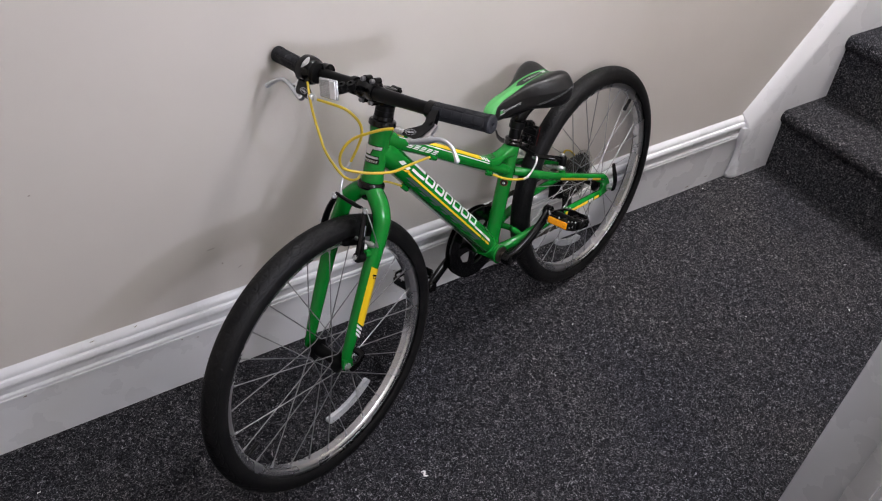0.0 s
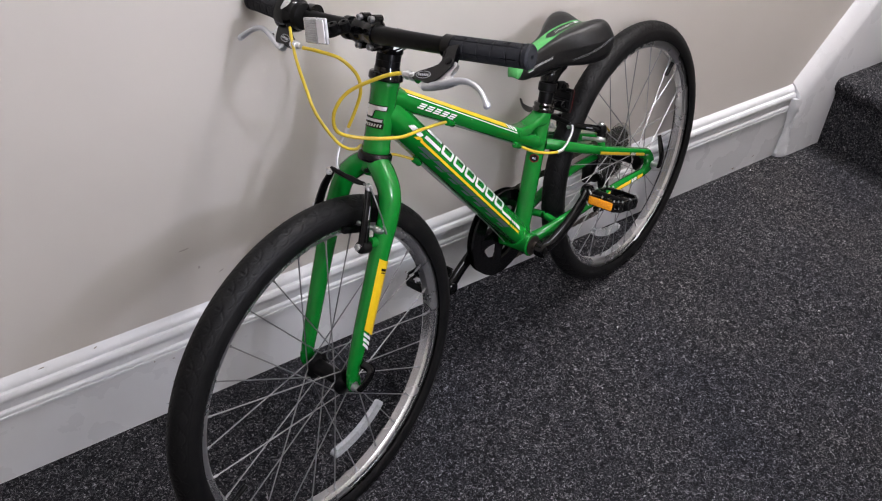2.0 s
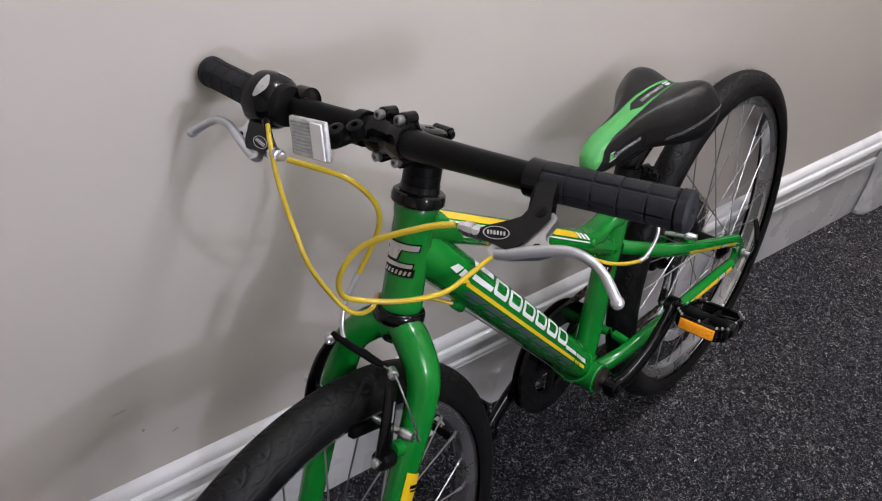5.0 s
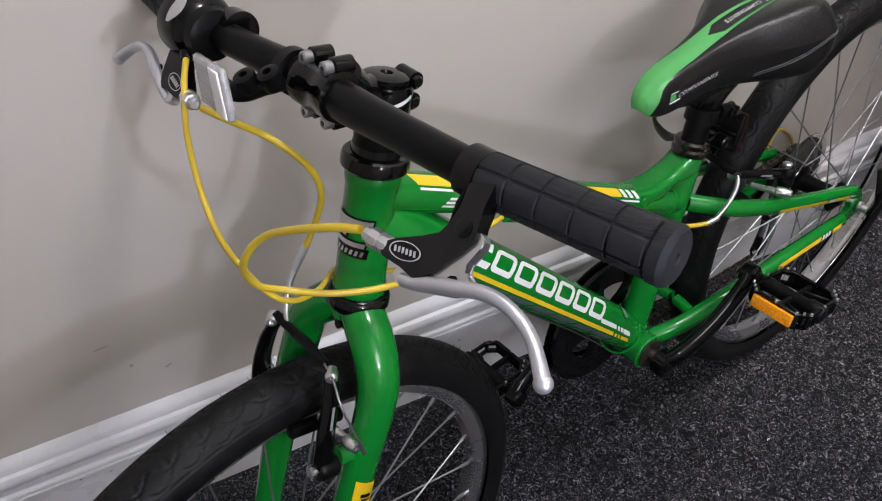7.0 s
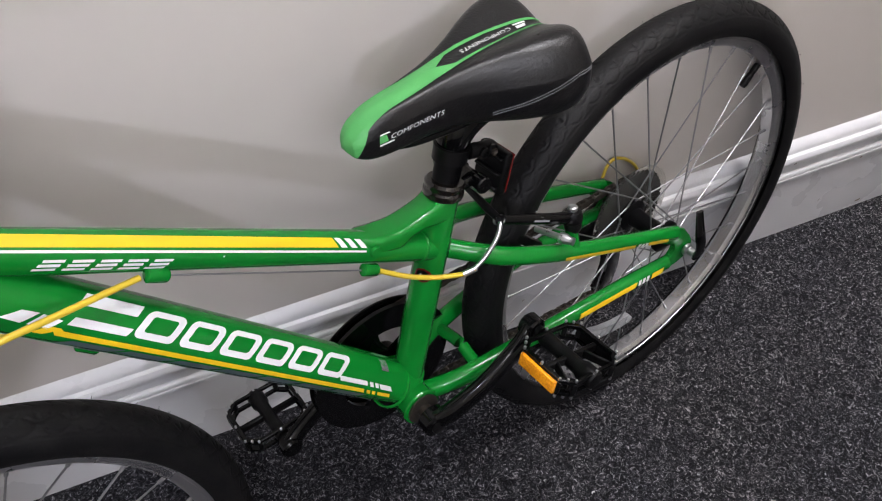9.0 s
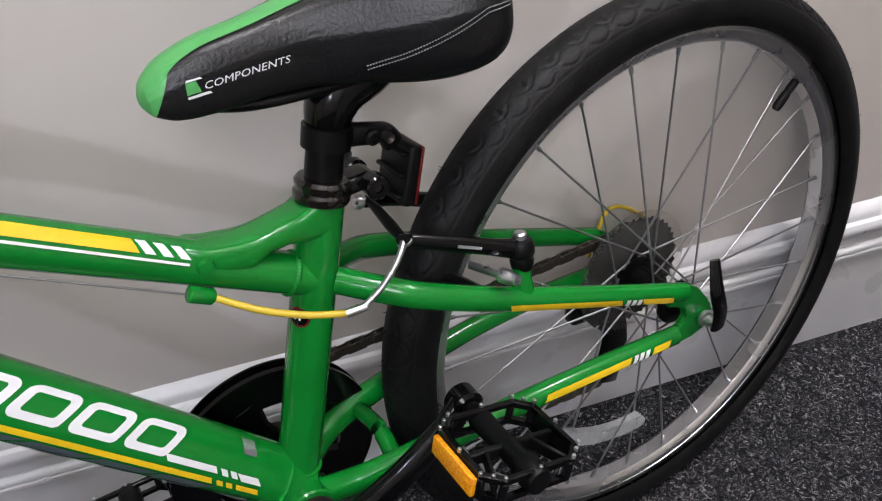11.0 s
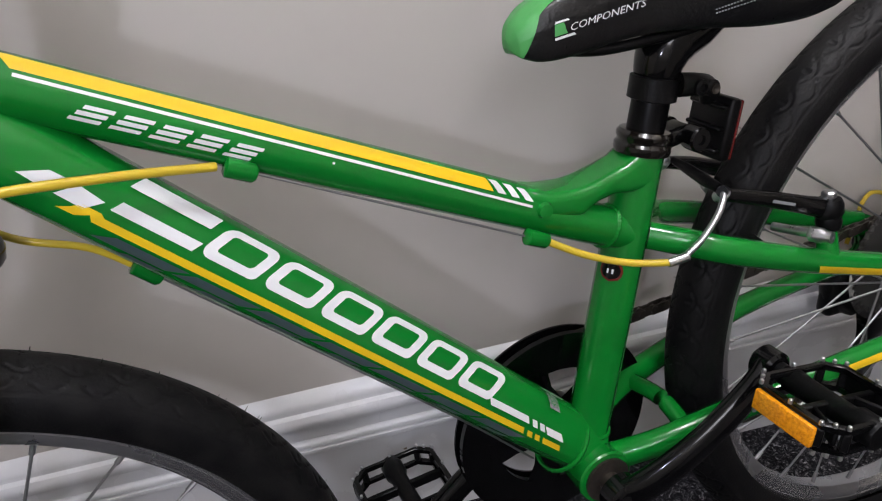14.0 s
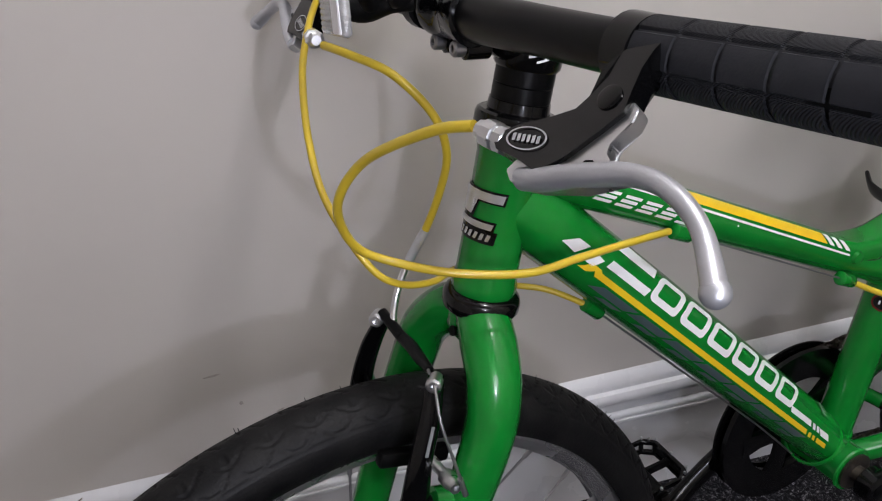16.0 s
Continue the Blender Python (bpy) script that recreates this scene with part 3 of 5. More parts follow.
def badge(name, quads, mat, lift):
    bm = bmesh.new()
    u, v = Vector((0, -1, 0)), HEAD.cross(Vector((0, -1, 0)))
    v = v if v.x < 0 else -v
    for q in quads:
        (a, b, c, d) = [Vector(p) for p in q]
        n = 8
        rows = []
        for j in range(3):
            rows.append([])
            for i in range(n + 1):
                p = a.lerp(b, i / n).lerp(d.lerp(c, i / n), j / 2)
                f = p[0] / 0.0199
                rows[-1].append(bm.verts.new(HT_LOW + HEAD * p[1] + (0.0199 + lift) * (math.sin(f) * u + math.cos(f) * v)))
        for j in range(2):
            for i in range(n):
                bm.faces.new((rows[j][i], rows[j][i + 1], rows[j + 1][i + 1], rows[j + 1][i]))
    return part(name, bm, mat, head_tube)


sil = [bar(-0.011, 0.022, 0.0660, 0.0715, -0.001), bar(-0.011, 0.003, 0.0555, 0.0660, -0.0035), bar(-0.010, 0.018, 0.0485, 0.0525, -0.001)]
badge("badge_edge", [((a[0] - 0.0015, a[1] - 0.0013), (b[0] + 0.0015, b[1] - 0.0013), (c[0] + 0.0015, c[1] + 0.0013), (d[0] - 0.0015, d[1] + 0.0013)) for a, b, c, d in sil]
      + [bar(-0.0115, 0.0210, 0.0390, 0.0475, -0.001)], BLACK, 0.0008)
for piece in sil:
    badge("badge_piece", [piece], ALLOY, 0.0014)
for k in range(7):
    badge("badge_tick", [bar(-0.0088 + 0.0040 * k, -0.0066 + 0.0040 * k, 0.0412, 0.0456, -0.0012)], ALLOY, 0.0014)

# headset, spacers, stem


def ring_stack(name, profile, at, mat, axis=HEAD, seg=32):
    bm = bmesh.new()
    lathe(bm, profile, at, axis, seg)
    return part(name, bm, mat, bike)


ring_stack("upper_headset", [(0.0205, -0.0005), (0.0240, 0.0), (0.0256, 0.002), (0.0256, 0.0085), (0.0247, 0.0112), (0.0228, 0.0124), (0.0222, 0.0122), (0.0192, 0.0130), (0.0186, 0.0190), (0.0170, 0.0195)], HT_TOP, BLACK)
ring_stack("lower_headset", [(0.0185, -0.0125), (0.0245, -0.0120), (0.0258, -0.0095), (0.0258, -0.0035), (0.0245, -0.0005), (0.0215, 0.0015)], HT_LOW, BLACK)
ring_stack("steerer_spacer", [(0.0172, 0.0185), (0.0180, 0.0195), (0.0180, 0.028), (0.0174, 0.0285), (0.0180, 0.029), (0.0180, 0.039)], HT_TOP, SATIN)
CAP = HT_TOP + HEAD * 0.038
ring_stack("stem_body", [(0.0185, 0.0), (0.0200, 0.002), (0.0200, 0.024), (0.0190, 0.027), (0.0150, 0.028)], CAP, BLACK)
top_cap = ring_stack("top_cap", [(0.0165, 0.0275), (0.0170, 0.029), (0.0165, 0.0315), (0.0125, 0.0330), (0.0045, 0.0332), (0.0038, 0.031), (0.0, 0.031)], CAP, BLACK)
BARC = Vector((-0.7130, -0.004, 0.8140))
STEER = Vector((-0.07, 1, 0)).normalized()
bm = bmesh.new()
tube(bm, [CAP + HEAD * 0.013, CAP.lerp(BARC, 0.5) + HEAD * 0.008, BARC + Vector((0.012, 0, 0))], [0.0155, 0.0150, 0.0165], seg=20)
stem = part("stem_arm", bm, BLACK, bike)
bm = bmesh.new()
lathe(bm, [(0.0, 0.0045), (0.0035, 0.0045), (0.0045, 0.003), (0.0045, -0.004)], CAP + HEAD * 0.006 + Vector((0.0205, -0.008, 0)), (0.0, -1, 0), 14)
lathe(bm, [(0.0, 0.0045), (0.0035, 0.0045), (0.0045, 0.003), (0.0045, -0.004)], CAP + HEAD * 0.021 + Vector((0.0205, -0.008, 0)), (0.0, -1, 0), 14)
part("clamp_bolts", bm, BLACK, bike)
bm = bmesh.new()
for k in (0.006, 0.021):
    tube(bm, [CAP + HEAD * k + Vector((0.0205, -0.009, 0)), CAP + HEAD * k + Vector((0.0205, 0.009, 0))], 0.0065, seg=14)
part("clamp_ear", bm, BLACK, bike)
bm = bmesh.new()
lathe(bm, [(0.0135, -0.019), (0.0168, -0.018), (0.0168, -0.007), (0.0158, -0.005), (0.0158, 0.005), (0.0168, 0.007), (0.0168, 0.018), (0.0135, 0.019)], BARC, STEER, 28)
part("bar_clamp", bm, BLACK, bike)
for s in (-1, 1):
    for up in (-1, 1):
        at = BARC + STEER * 0.0108 * s + Vector((-0.0005 + 0.0045 * up, 0, 0.0178 * up))
        d = Vector((-0.968, 0, 0.252))
        bm = bmesh.new()
        lathe(bm, [(0.0058, -0.013), (0.0062, -0.001), (0.0062, 0.001), (0.004, 0.002)], at, d, 14)
        lug = part("clamp_lug", bm, BLACK, bike)
        bm = bmesh.new()
        lathe(bm, [(0.0042, 0.001), (0.0045, 0.0025), (0.0045, 0.0075), (0.0036, 0.0085), (0.002, 0.0085), (0.002, 0.005), (0.0, 0.005)], at, d, 14)
        part("bolt", bm, STEEL, lug, "steel hex-socket bolt")

for a0, a1, b0, b1 in ((-0.009, 0.010, 0.0165, 0.0195), (-0.012, -0.003, 0.0120, 0.0165), (-0.007, 0.004, 0.0080, 0.0095)):
    bm = bmesh.new()
    rows = [[bm.verts.new(CAP + HEAD * b + Vector((0.0207 * math.sin(a / 0.0205), -0.0207 * math.cos(a / 0.0205), 0))) for a in np.linspace(a0, a1, 6)] for b in (b0, b1)]
    for j in range(5):
        bm.faces.new((rows[0][j], rows[0][j + 1], rows[1][j + 1], rows[1][j]))
    part("stem_mark", bm, WHITE, stem, "white decal shape")

# handlebar, grips, shifter
BARP = [(-0.694, -0.250, 0.8223), (-0.706, -0.159, 0.8200), (-0.7105, -0.088, 0.8170), (-0.7128, -0.035, 0.8143), (-0.7130, -0.004, 0.8140), (-0.7152, 0.028, 0.8148), (-0.7240, 0.072, 0.8185),
        (-0.7355, 0.14, 0.8245), (-0.735, 0.215, 0.8285)]
bm = bmesh.new()
tube(bm, BARP, [0.011, 0.0111, 0.0115, 0.0128, 0.0130, 0.0128, 0.0115, 0.0111, 0.011], seg=22, per=8, side=(0, 0, 1))
part("handlebar", bm, SATIN, bike)


def grip(name, a, b, n):
    """A rubber grip from a (inner) to b (outer) with ring grooves, long grooves and a flanged end."""
    a, b = Vector(a), Vector(b)
    w = (b - a).normalized()
    ln = (b - a).length
    u = w.orthogonal().normalized()
    v = w.cross(u)
    bm = bmesh.new()
    hs = [0, 0.0005]
    body = ln - 0.0085
    stops = []
    for k in range(1, n):
        stops.append(body * k / n)
    for s in stops:
        hs += [s - 0.0011, s - 0.0007, s + 0.0007, s + 0.0011]
    hs += [body - 0.002, body - 0.001, body + 0.0005, body + 0.0012, ln - 0.002, ln]
    seg, rows = 96, []
    for h in hs:
        row = []
        for j in range(seg):
            a2 = 2 * math.pi * (j + 4) / seg
            r = 0.0147
            if h < 0.0004:
                r = 0.0138
            elif h <= body - 0.0015:
                if any(abs(h - s) < 0.0009 for s in stops) or j % 16 < 2:
                    r -= 0.0011
            elif h <= body:
                r = 0.0134
            elif h < ln - 0.0025 + 0.001:
                r = 0.0154
            else:
                r = 0.0138
            row.append(bm.verts.new(a + w * h + r * (math.cos(a2) * u + math.sin(a2) * v)))
        rows.append(row)
    for A, B in zip(rows, rows[1:]):
        for j in range(seg):
            f = bm.faces.new((A[j], A[(j + 1) % seg], B[(j + 1) % seg], B[j]))
            f.material_index = 0 if (j // 16) % 2 and A is not rows[-2] else 1
    bm.faces.new(rows[0])
    rings = [rows[-1]]
    for r, h in ((0.0132, 0.0004), (0.0128, 0.0001), (0.0122, 0.0001), (0.0118, 0.0005), (0.0034, 0.0005), (0.0028, 0.0), (0.0024, -0.002), (0.0024, -0.010)):
        rings.append([bm.verts.new(b + w * h + r * (math.cos(2 * math.pi * (j + 4) / seg) * u + math.sin(2 * math.pi * (j + 4) / seg) * v)) for j in range(seg)])
    for A, B in zip(rings, rings[1:]):
        for j in range(seg):
            bm.faces.new((A[j], A[(j + 1) % seg], B[(j + 1) % seg], B[j])).material_index = 1
    bm.faces.new(rings[-1]).material_index = 1
    ob = part(name, bm, GRIP, bike, "black rubber grip with a grid of grooves")
    ob.data.materials.append(GRIP_PLAIN)
    return ob


grip("grip", (-0.706, -0.157, 0.8200), (-0.6885, -0.264, 0.8226), 5)
grip("grip", (-0.7375, 0.150, 0.8255), (-0.7330, 0.226, 0.8290), 4)

# ---- wheels ----
R_TYRE, R_SEC, R_NIP = 0.298, 0.0240, 0.2447


def tyre_mesh():
    """A tyre with two rows of curved scales and short sipes cut into its tread."""
    bm = bmesh.new()
    n, k = 1056, 88
    cells = 66
    rows = []
    for i in range(n):
        a = 2 * math.pi * i / n
        p = (i * cells / n) % 1.0
        row = []
        for j in range(k):
            b = radians(-128 + 256 * j / (k - 1))
            f, q = math.degrees(abs(b)), (p + (0.5 if b > 0 else 0.0)) % 1.0
            q2 = (q + 0.5) % 1.0
            cut = 0.0
            if f < 1.2:
                cut = -0.0005
            if abs(f - (8 + 24 * math.sin(math.pi * q))) < 1.3 and f < 36 and q < 0.86:
                cut = 0.0015
            if abs(f - (34 + 24 * math.sin(math.pi * q2))) < 1.4 and f > 33 and q2 < 0.84:
                cut = 0.0015
            if 34 < f < 50 and 0.44 < q2 < 0.50 or 12 < f < 26 and 0.46 < q < 0.52:
                cut = max(cut, 0.0016)
            if 63 < f < 65.5:
                cut = 0.0006
            r = R_TYRE - R_SEC + (R_SEC - cut) * math.cos(b)
            row.append(bm.verts.new((r * math.cos(a), (R_SEC - cut) * math.sin(b), r * math.sin(a))))
        rows.append(row)
    for i in range(n):
        A, B = rows[i], rows[(i + 1) % n]
        for j in range(k - 1):
            bm.faces.new((A[j], A[j + 1], B[j + 1], B[j]))
    me = bpy.data.meshes.new("tyre")
    bm.to_mesh(me)
    bm.free()
    me.materials.append(RUBBER)
    me.shade_smooth()
    return me


def quick(bm, name, mat):
    me = bpy.data.meshes.new(name)
    bmesh.ops.recalc_face_normals(bm, faces=bm.faces)
    bm.to_mesh(me)
    bm.free()
    me.materials.append(mat)
    me.shade_smooth()
    me.set_sharp_from_angle(angle=radians(38))
    return me


TYRE = tyre_mesh()
bm = bmesh.new()
lathe(bm, [(0.2440, -0.0075), (0.2440, 0.0075), (0.2475, 0.0118), (0.2510, 0.0130), (0.2545, 0.0133), (0.2548, 0.0126), (0.2558, 0.0126), (0.2561, 0.0134), (0.2615, 0.0136), (0.2630, 0.0130), (0.2620, 0.0118), (0.254, 0.0105), (0.254, -0.0105), (0.2620, -0.0118),
           (0.2630, -0.0130), (0.2615, -0.0136), (0.2561, -0.0134), (0.2558, -0.0126), (0.2548, -0.0126), (0.2545, -0.0133), (0.2510, -0.0130), (0.2475, -0.0118)], (0, 0, 0), (0, 1, 0), 144, closed=True)
RIM_ME = quick(bm, "rim", RIM)


def spoke_mesh(flange_r, flange_y, turn):
    bm = bmesh.new()
    a = Vector((flange_r * math.cos(turn), flange_y, flange_r * math.sin(turn)))
    b = Vector((R_NIP, 0, 0))
    tube(bm, [a, b], 0.00105, seg=8)
    d = (b - a).normalized()
    tube(bm, [b - d * 0.011, b + d * 0.002], [0.0019, 0.0021], seg=8)
    return quick(bm, "spoke", STEEL)


def strip_reflector(mid, half, r, parent):
    """A clear reflector strip clipped between the spokes."""
    bm = bmesh.new()
    for lo, hi, y0, y1 in ((r - 0.0085, r + 0.0085, -0.0045, 0.0045),):
        n = 10
        A = []
        for i in range(n + 1):
            a = mid - half + 2 * half * i / n
            A.append([bm.verts.new((q * math.cos(a), y, q * math.sin(a))) for q, y in ((lo, y0), (hi, y0), (hi, y1), (lo, y1))])
        for P, Q in zip(A, A[1:]):
            for j in range(4):
                bm.faces.new((P[j], P[(j + 1) % 4], Q[(j + 1) % 4], Q[j]))
        bm.faces.new(A[0])
        bm.faces.new(A[-1])
    for a in (mid - half, mid, mid + half):
        lathe(bm, [(0.004, -0.007), (0.0065, -0.006), (0.0065, 0.006), (0.004, 0.007)], (r * math.cos(a), 0, r * math.sin(a)), (0, 1, 0), 12)
    return part("strip_reflector", bm, STRIP, parent, "clear plastic reflector strip")


rng = random.Random(11)


def wheel(name, at, turn, flanges, valve, strip, first, flange_r):
    rim = shared(name, RIM_ME, bike, pose(*at, 0, 0, turn))
    rim["label"] = "silver rim with steel spokes and a black tyre"
    shared("tyre", TYRE, rim, Matrix())
    kinds = {}
    for i in range(28):
        side, lead = i % 2, (i // 2) % 2
        if (side, lead) not in kinds:
            kinds[side, lead] = spoke_mesh(flange_r, flanges[side], radians(77) * (1 if lead else -1))
        a = first + 2 * math.pi * i / 28
        shared("spoke", kinds[side, lead], rim, Matrix.Rotation(-a, 4, "Y"))
    bm = bmesh.new()
    y0, y1 = flanges
    lathe(bm, [(0.008, y0 - 0.012), (0.010, y0 - 0.010), (0.0225, y0 - 0.003), (0.0225, y0 + 0.001), (0.0135, y0 + 0.004), (0.0120, (y0 + y1) / 2), (0.0135, y1 - 0.004), (0.0225, y1 - 0.001), (0.0225, y1 + 0.003),
               (0.010, y1 + 0.010), (0.008, y1 + 0.012)], (0, 0, 0), (0, 1, 0), 28)
    part("hub", bm, SATIN, rim, "black alloy hub")
    bm = bmesh.new()
    d = Vector((math.cos(valve), 0, math.sin(valve)))
    lathe(bm, [(0.0042, 0.0), (0.0042, -0.012), (0.0036, -0.014), (0.0045, -0.016), (0.0048, -0.030), (0.0040, -0.034), (0.0, -0.035)], d * 0.245, d, 14)
    part("valve", bm, PLASTIC, rim, "black capped tyre valve")
    strip_reflector(*strip, rim)
    # fine moulding whiskers standing on the tread
    bm = bmesh.new()
    for i in range(150):
        a, b = rng.random() * 2 * math.pi, radians(rng.uniform(-52, 52))
        d = Vector((math.cos(a) * math.cos(b), math.sin(b), math.sin(a) * math.cos(b)))
        c = Vector(((R_TYRE - R_SEC) * math.cos(a), 0, (R_TYRE - R_SEC) * math.sin(a)))
        tube(bm, [c + d * (R_SEC - 0.001), c + d * (R_SEC + rng.uniform(0.001, 0.0034)) + Vector((0, rng.uniform(-0.001, 0.001), 0))], [0.0004, 0.0002], seg=4)
    hairs = part("rubber_whiskers", bm, RUBBER, rim)
    hairs["kind"] = "stuff"
    return rim


front = wheel("front_wheel", (-0.886, 0, 0.3038), 4.03, (-0.031, 0.031), radians(200), (radians(281), radians(20), 0.170), radians(2.4), 0.0205)
rear = wheel("rear_wheel", (-0.003, 0, 0.297), 0, (-0.034, 0.020), radians(39.3), (radians(248), radians(17), 0.182), radians(18.4), 0.0235)

# axles and quick-release levers


def quick_release(axle, s, up, bend, parent):
    """The lever and its cam on the near side, the nut on the far side."""
    x, z, y0, y1 = axle
    bm = bmesh.new()
    lathe(bm, [(0.0, y0 + 0.001), (0.0048, y0 + 0.001), (0.0052, y0 + 0.003), (0.0052, y0 + 0.009), (0.0080, y0 + 0.010), (0.0084, y0 + 0.0130), (0.0070, y0 + 0.015)], (x, 0, z), (0, 1, 0), 18)
    part("axle_cap", bm, ALLOY, parent)
    bm = bmesh.new()
    lathe(bm, [(0.009, y1 - 0.014), (0.0105, y1 - 0.012), (0.0105, y1 - 0.004), (0.006, y1), (0.0, y1)], (x, 0, z), (0, 1, 0), 18)
    part("axle_nut", bm, BLACK, parent)
    bm = bmesh.new()
    tube(bm, [(x, y0 - 0.003, z), (x + bend * 0.5, y0 - 0.010, z + up * 0.33), (x + bend, y0 - 0.010, z + up * 0.66), (x + bend * 0.6, y0 - 0.001, z + up)], [0.0085, 0.0080, 0.0080, 0.0058], seg=14, wide=0.5)
    return part("quick_release_lever", bm, BLACK, parent, "glossy black quick-release lever")


quick_release((0.0, 0.297, -0.082, 0.080), -1, 0.078, -0.012, bike)
quick_release((-0.884, 0.3065, -0.066, 0.064), -1, 0.045, 0.022, bike)

# ---- fork ----


def fx(x, y):
    return x - 0.07 * y


LEG = [(-0.7325, 0.006, 0.622), (-0.741, 0.026, 0.612), (-0.752, 0.0450, 0.592), (-0.766, 0.0520, 0.562), (-0.803, 0.0535, 0.495), (-0.862, 0.0515, 0.374), (-0.884, 0.0505, 0.326)]
legs = []
for s in (-1, 1):
    bm = bmesh.new()
    tube(bm, [(fx(x, s * y), s * y, z) for x, y, z in LEG], [0.0185, 0.0190, 0.0180, 0.0170, 0.0155, 0.0128, 0.0105], seg=26, per=8, wide=0.92)
    leg = part("fork_leg", bm, GREEN, bike)
    legs.append(leg)
    bm = bmesh.new()
    out = [(-0.010, 0.022), (0.010, 0.022), (0.013, 0.004), (0.011, -0.008), (0.004, -0.012), (-0.004, -0.012), (-0.012, -0.006), (-0.013, 0.006)]
    prism(bm, out, -0.0035, 0.0035, lambda a, b, c, s=s: (fx(-0.885, s * 0.052) + a, s * 0.052 + c, 0.308 + b))
    bmesh.ops.bevel(bm, geom=list(bm.edges), offset=0.0015, segments=2, affect="EDGES")
    part("fork_dropout", bm, GREEN, leg)
    bm = bmesh.new()
    c = Vector((fx(-0.790, s * 0.052), s * 0.052, 0.527))
    lathe(bm, [(0.0095, -0.004), (0.0085, 0.010), (0.0080, 0.022)], c, (-0.88, 0, 0.42), 16)
    part("brake_boss", bm, GREEN, leg)
bm = bmesh.new()
lathe(bm, [(0.019, -0.012), (0.0205, -0.016), (0.0200, -0.026), (0.0140, -0.034), (0.0, -0.036)], HT_LOW, HEAD, 28)
part("fork_crown", bm, GREEN, bike)
# solid black disc, its colour standing in for the shade inside a bolt hole
bm = bmesh.new()
lathe(bm, [(0.0036, -0.004), (0.0036, 0.0004), (0.0, 0.0004)], (-0.7545, -0.006, 0.6175), (-0.9, -0.1, 0.4), 12)
part("crown_hole_shade", bm, SATIN, bike)
# yellow panel and white ticks on the near leg
F0, F1 = Vector((fx(-0.803, -0.0535), -0.0535, 0.495)), Vector((fx(-0.862, -0.0515), -0.0515, 0.370))
marks("yellow_panel", [((-0.006, -0.0110), (0.117, -0.0105), (0.103, 0.0095), (-0.013, 0.0100))], F0, F1, 0.0150, 0.93, YELLOW, legs[0], 0.0014)
marks("white_ticks", [bar(0.1205 + 0.0085 * k, 0.1255 + 0.0085 * k, -0.0095, 0.0080 - 0.001 * k, 0.013) for k in range(3)], F0, F1, 0.0138, 0.93, WHITE, legs[0], 0.0010)
marks("panel_mark", [bar(0.004, 0.008, -0.005, 0.004, 0.002), bar(0.010, 0.012, -0.006, 0.003, 0.002)], F0, F1, 0.0150, 0.93, BLACK, legs[0], 0.0022)

# ---- brakes ----


def brake_arm(name, pts, radii, bolt, bolt_axis, parent):
    bm = bmesh.new()
    tube(bm, pts, radii, seg=16, wide=0.62)
    arm = part(name, bm, BLACK, parent, "black V-brake arm")
    bm = bmesh.new()
    lathe(bm, [(0.0045, -0.006), (0.0050, 0.0), (0.0050, 0.004), (0.0036, 0.0055), (0.002, 0.0055), (0.002, 0.003), (0.0, 0.003)], bolt, bolt_axis, 14)
    part("anchor_bolt", bm, ALLOY, arm)
    if pts[0][1] < 0:
        u, v = Vector(pts[1]), Vector(pts[2])
        bm = bmesh.new()
        block(bm, (0.020, 0.0004, 0.0022), basis(u.lerp(v, 0.6) + Vector((0, -0.0056 if len(radii) and radii[0] > 0.01 else -0.0046, 0)), v - u, (0, 1, 0)))
        part("text_bar", bm, THREAD, arm)
    return arm


for s in (-1, 1):
    if s < 0:
        pts = [(-0.820, -0.0535, 0.537), (-0.809, -0.0525, 0.568), (-0.7935, -0.0470, 0.596), (-0.783, -0.0420, 0.6195)]
        bolt = (-0.7855, -0.0450, 0.6175)
    else:
        pts = [(-0.818, 0.0510, 0.537), (-0.809, 0.0500, 0.568), (-0.797, 0.0430, 0.598), (-0.786, 0.0310, 0.6225)]
        bolt = (-0.791, 0.034, 0.6215)
    arm = brake_arm("brake_arm", pts, [0.0105, 0.0082, 0.0074, 0.0054], bolt, (-0.55, -0.8, 0.2), bike)
    bm = bmesh.new()
    lathe(bm, [(0.0095, -0.010), (0.0104, 0.003), (0.0092, 0.006), (0.005, 0.007)], pts[0], (-0.88, 0, 0.42), 18)
    part("pivot_housing", bm, PLASTIC, arm)
    bm = bmesh.new()
    lathe(bm, [(0.0050, 0.007), (0.0055, 0.009), (0.0055, 0.012), (0.004, 0.0135), (0.0022, 0.0135), (0.0022, 0.011), (0.0, 0.011)], pts[0], (-0.88, 0, 0.42), 14)
    part("pivot_bolt", bm, ALLOY, arm)
    # brake pad and its bright bolt
    bm = bmesh.new()
    block(bm, (0.052, 0.009, 0.011), pose(fx(-0.8, s * 0.02) - 0.005, s * 0.0195, 0.546, 0, 26, 4), 0.002)
    part("brake_pad", bm, PLASTIC, arm)
    bm = bmesh.new()
    lathe(bm, [(0.0035, -0.034), (0.0035, -0.002), (0.0055, 0.0), (0.0055, 0.007), (0.0042, 0.010), (0.0042, 0.013), (0.002, 0.013), (0.002, 0.010), (0.0, 0.010)], (fx(-0.800, s * 0.055), s * 0.058, 0.5565), (0.10, s, 0.0), 14)
    part("pad_bolt", bm, ALLOY, arm)

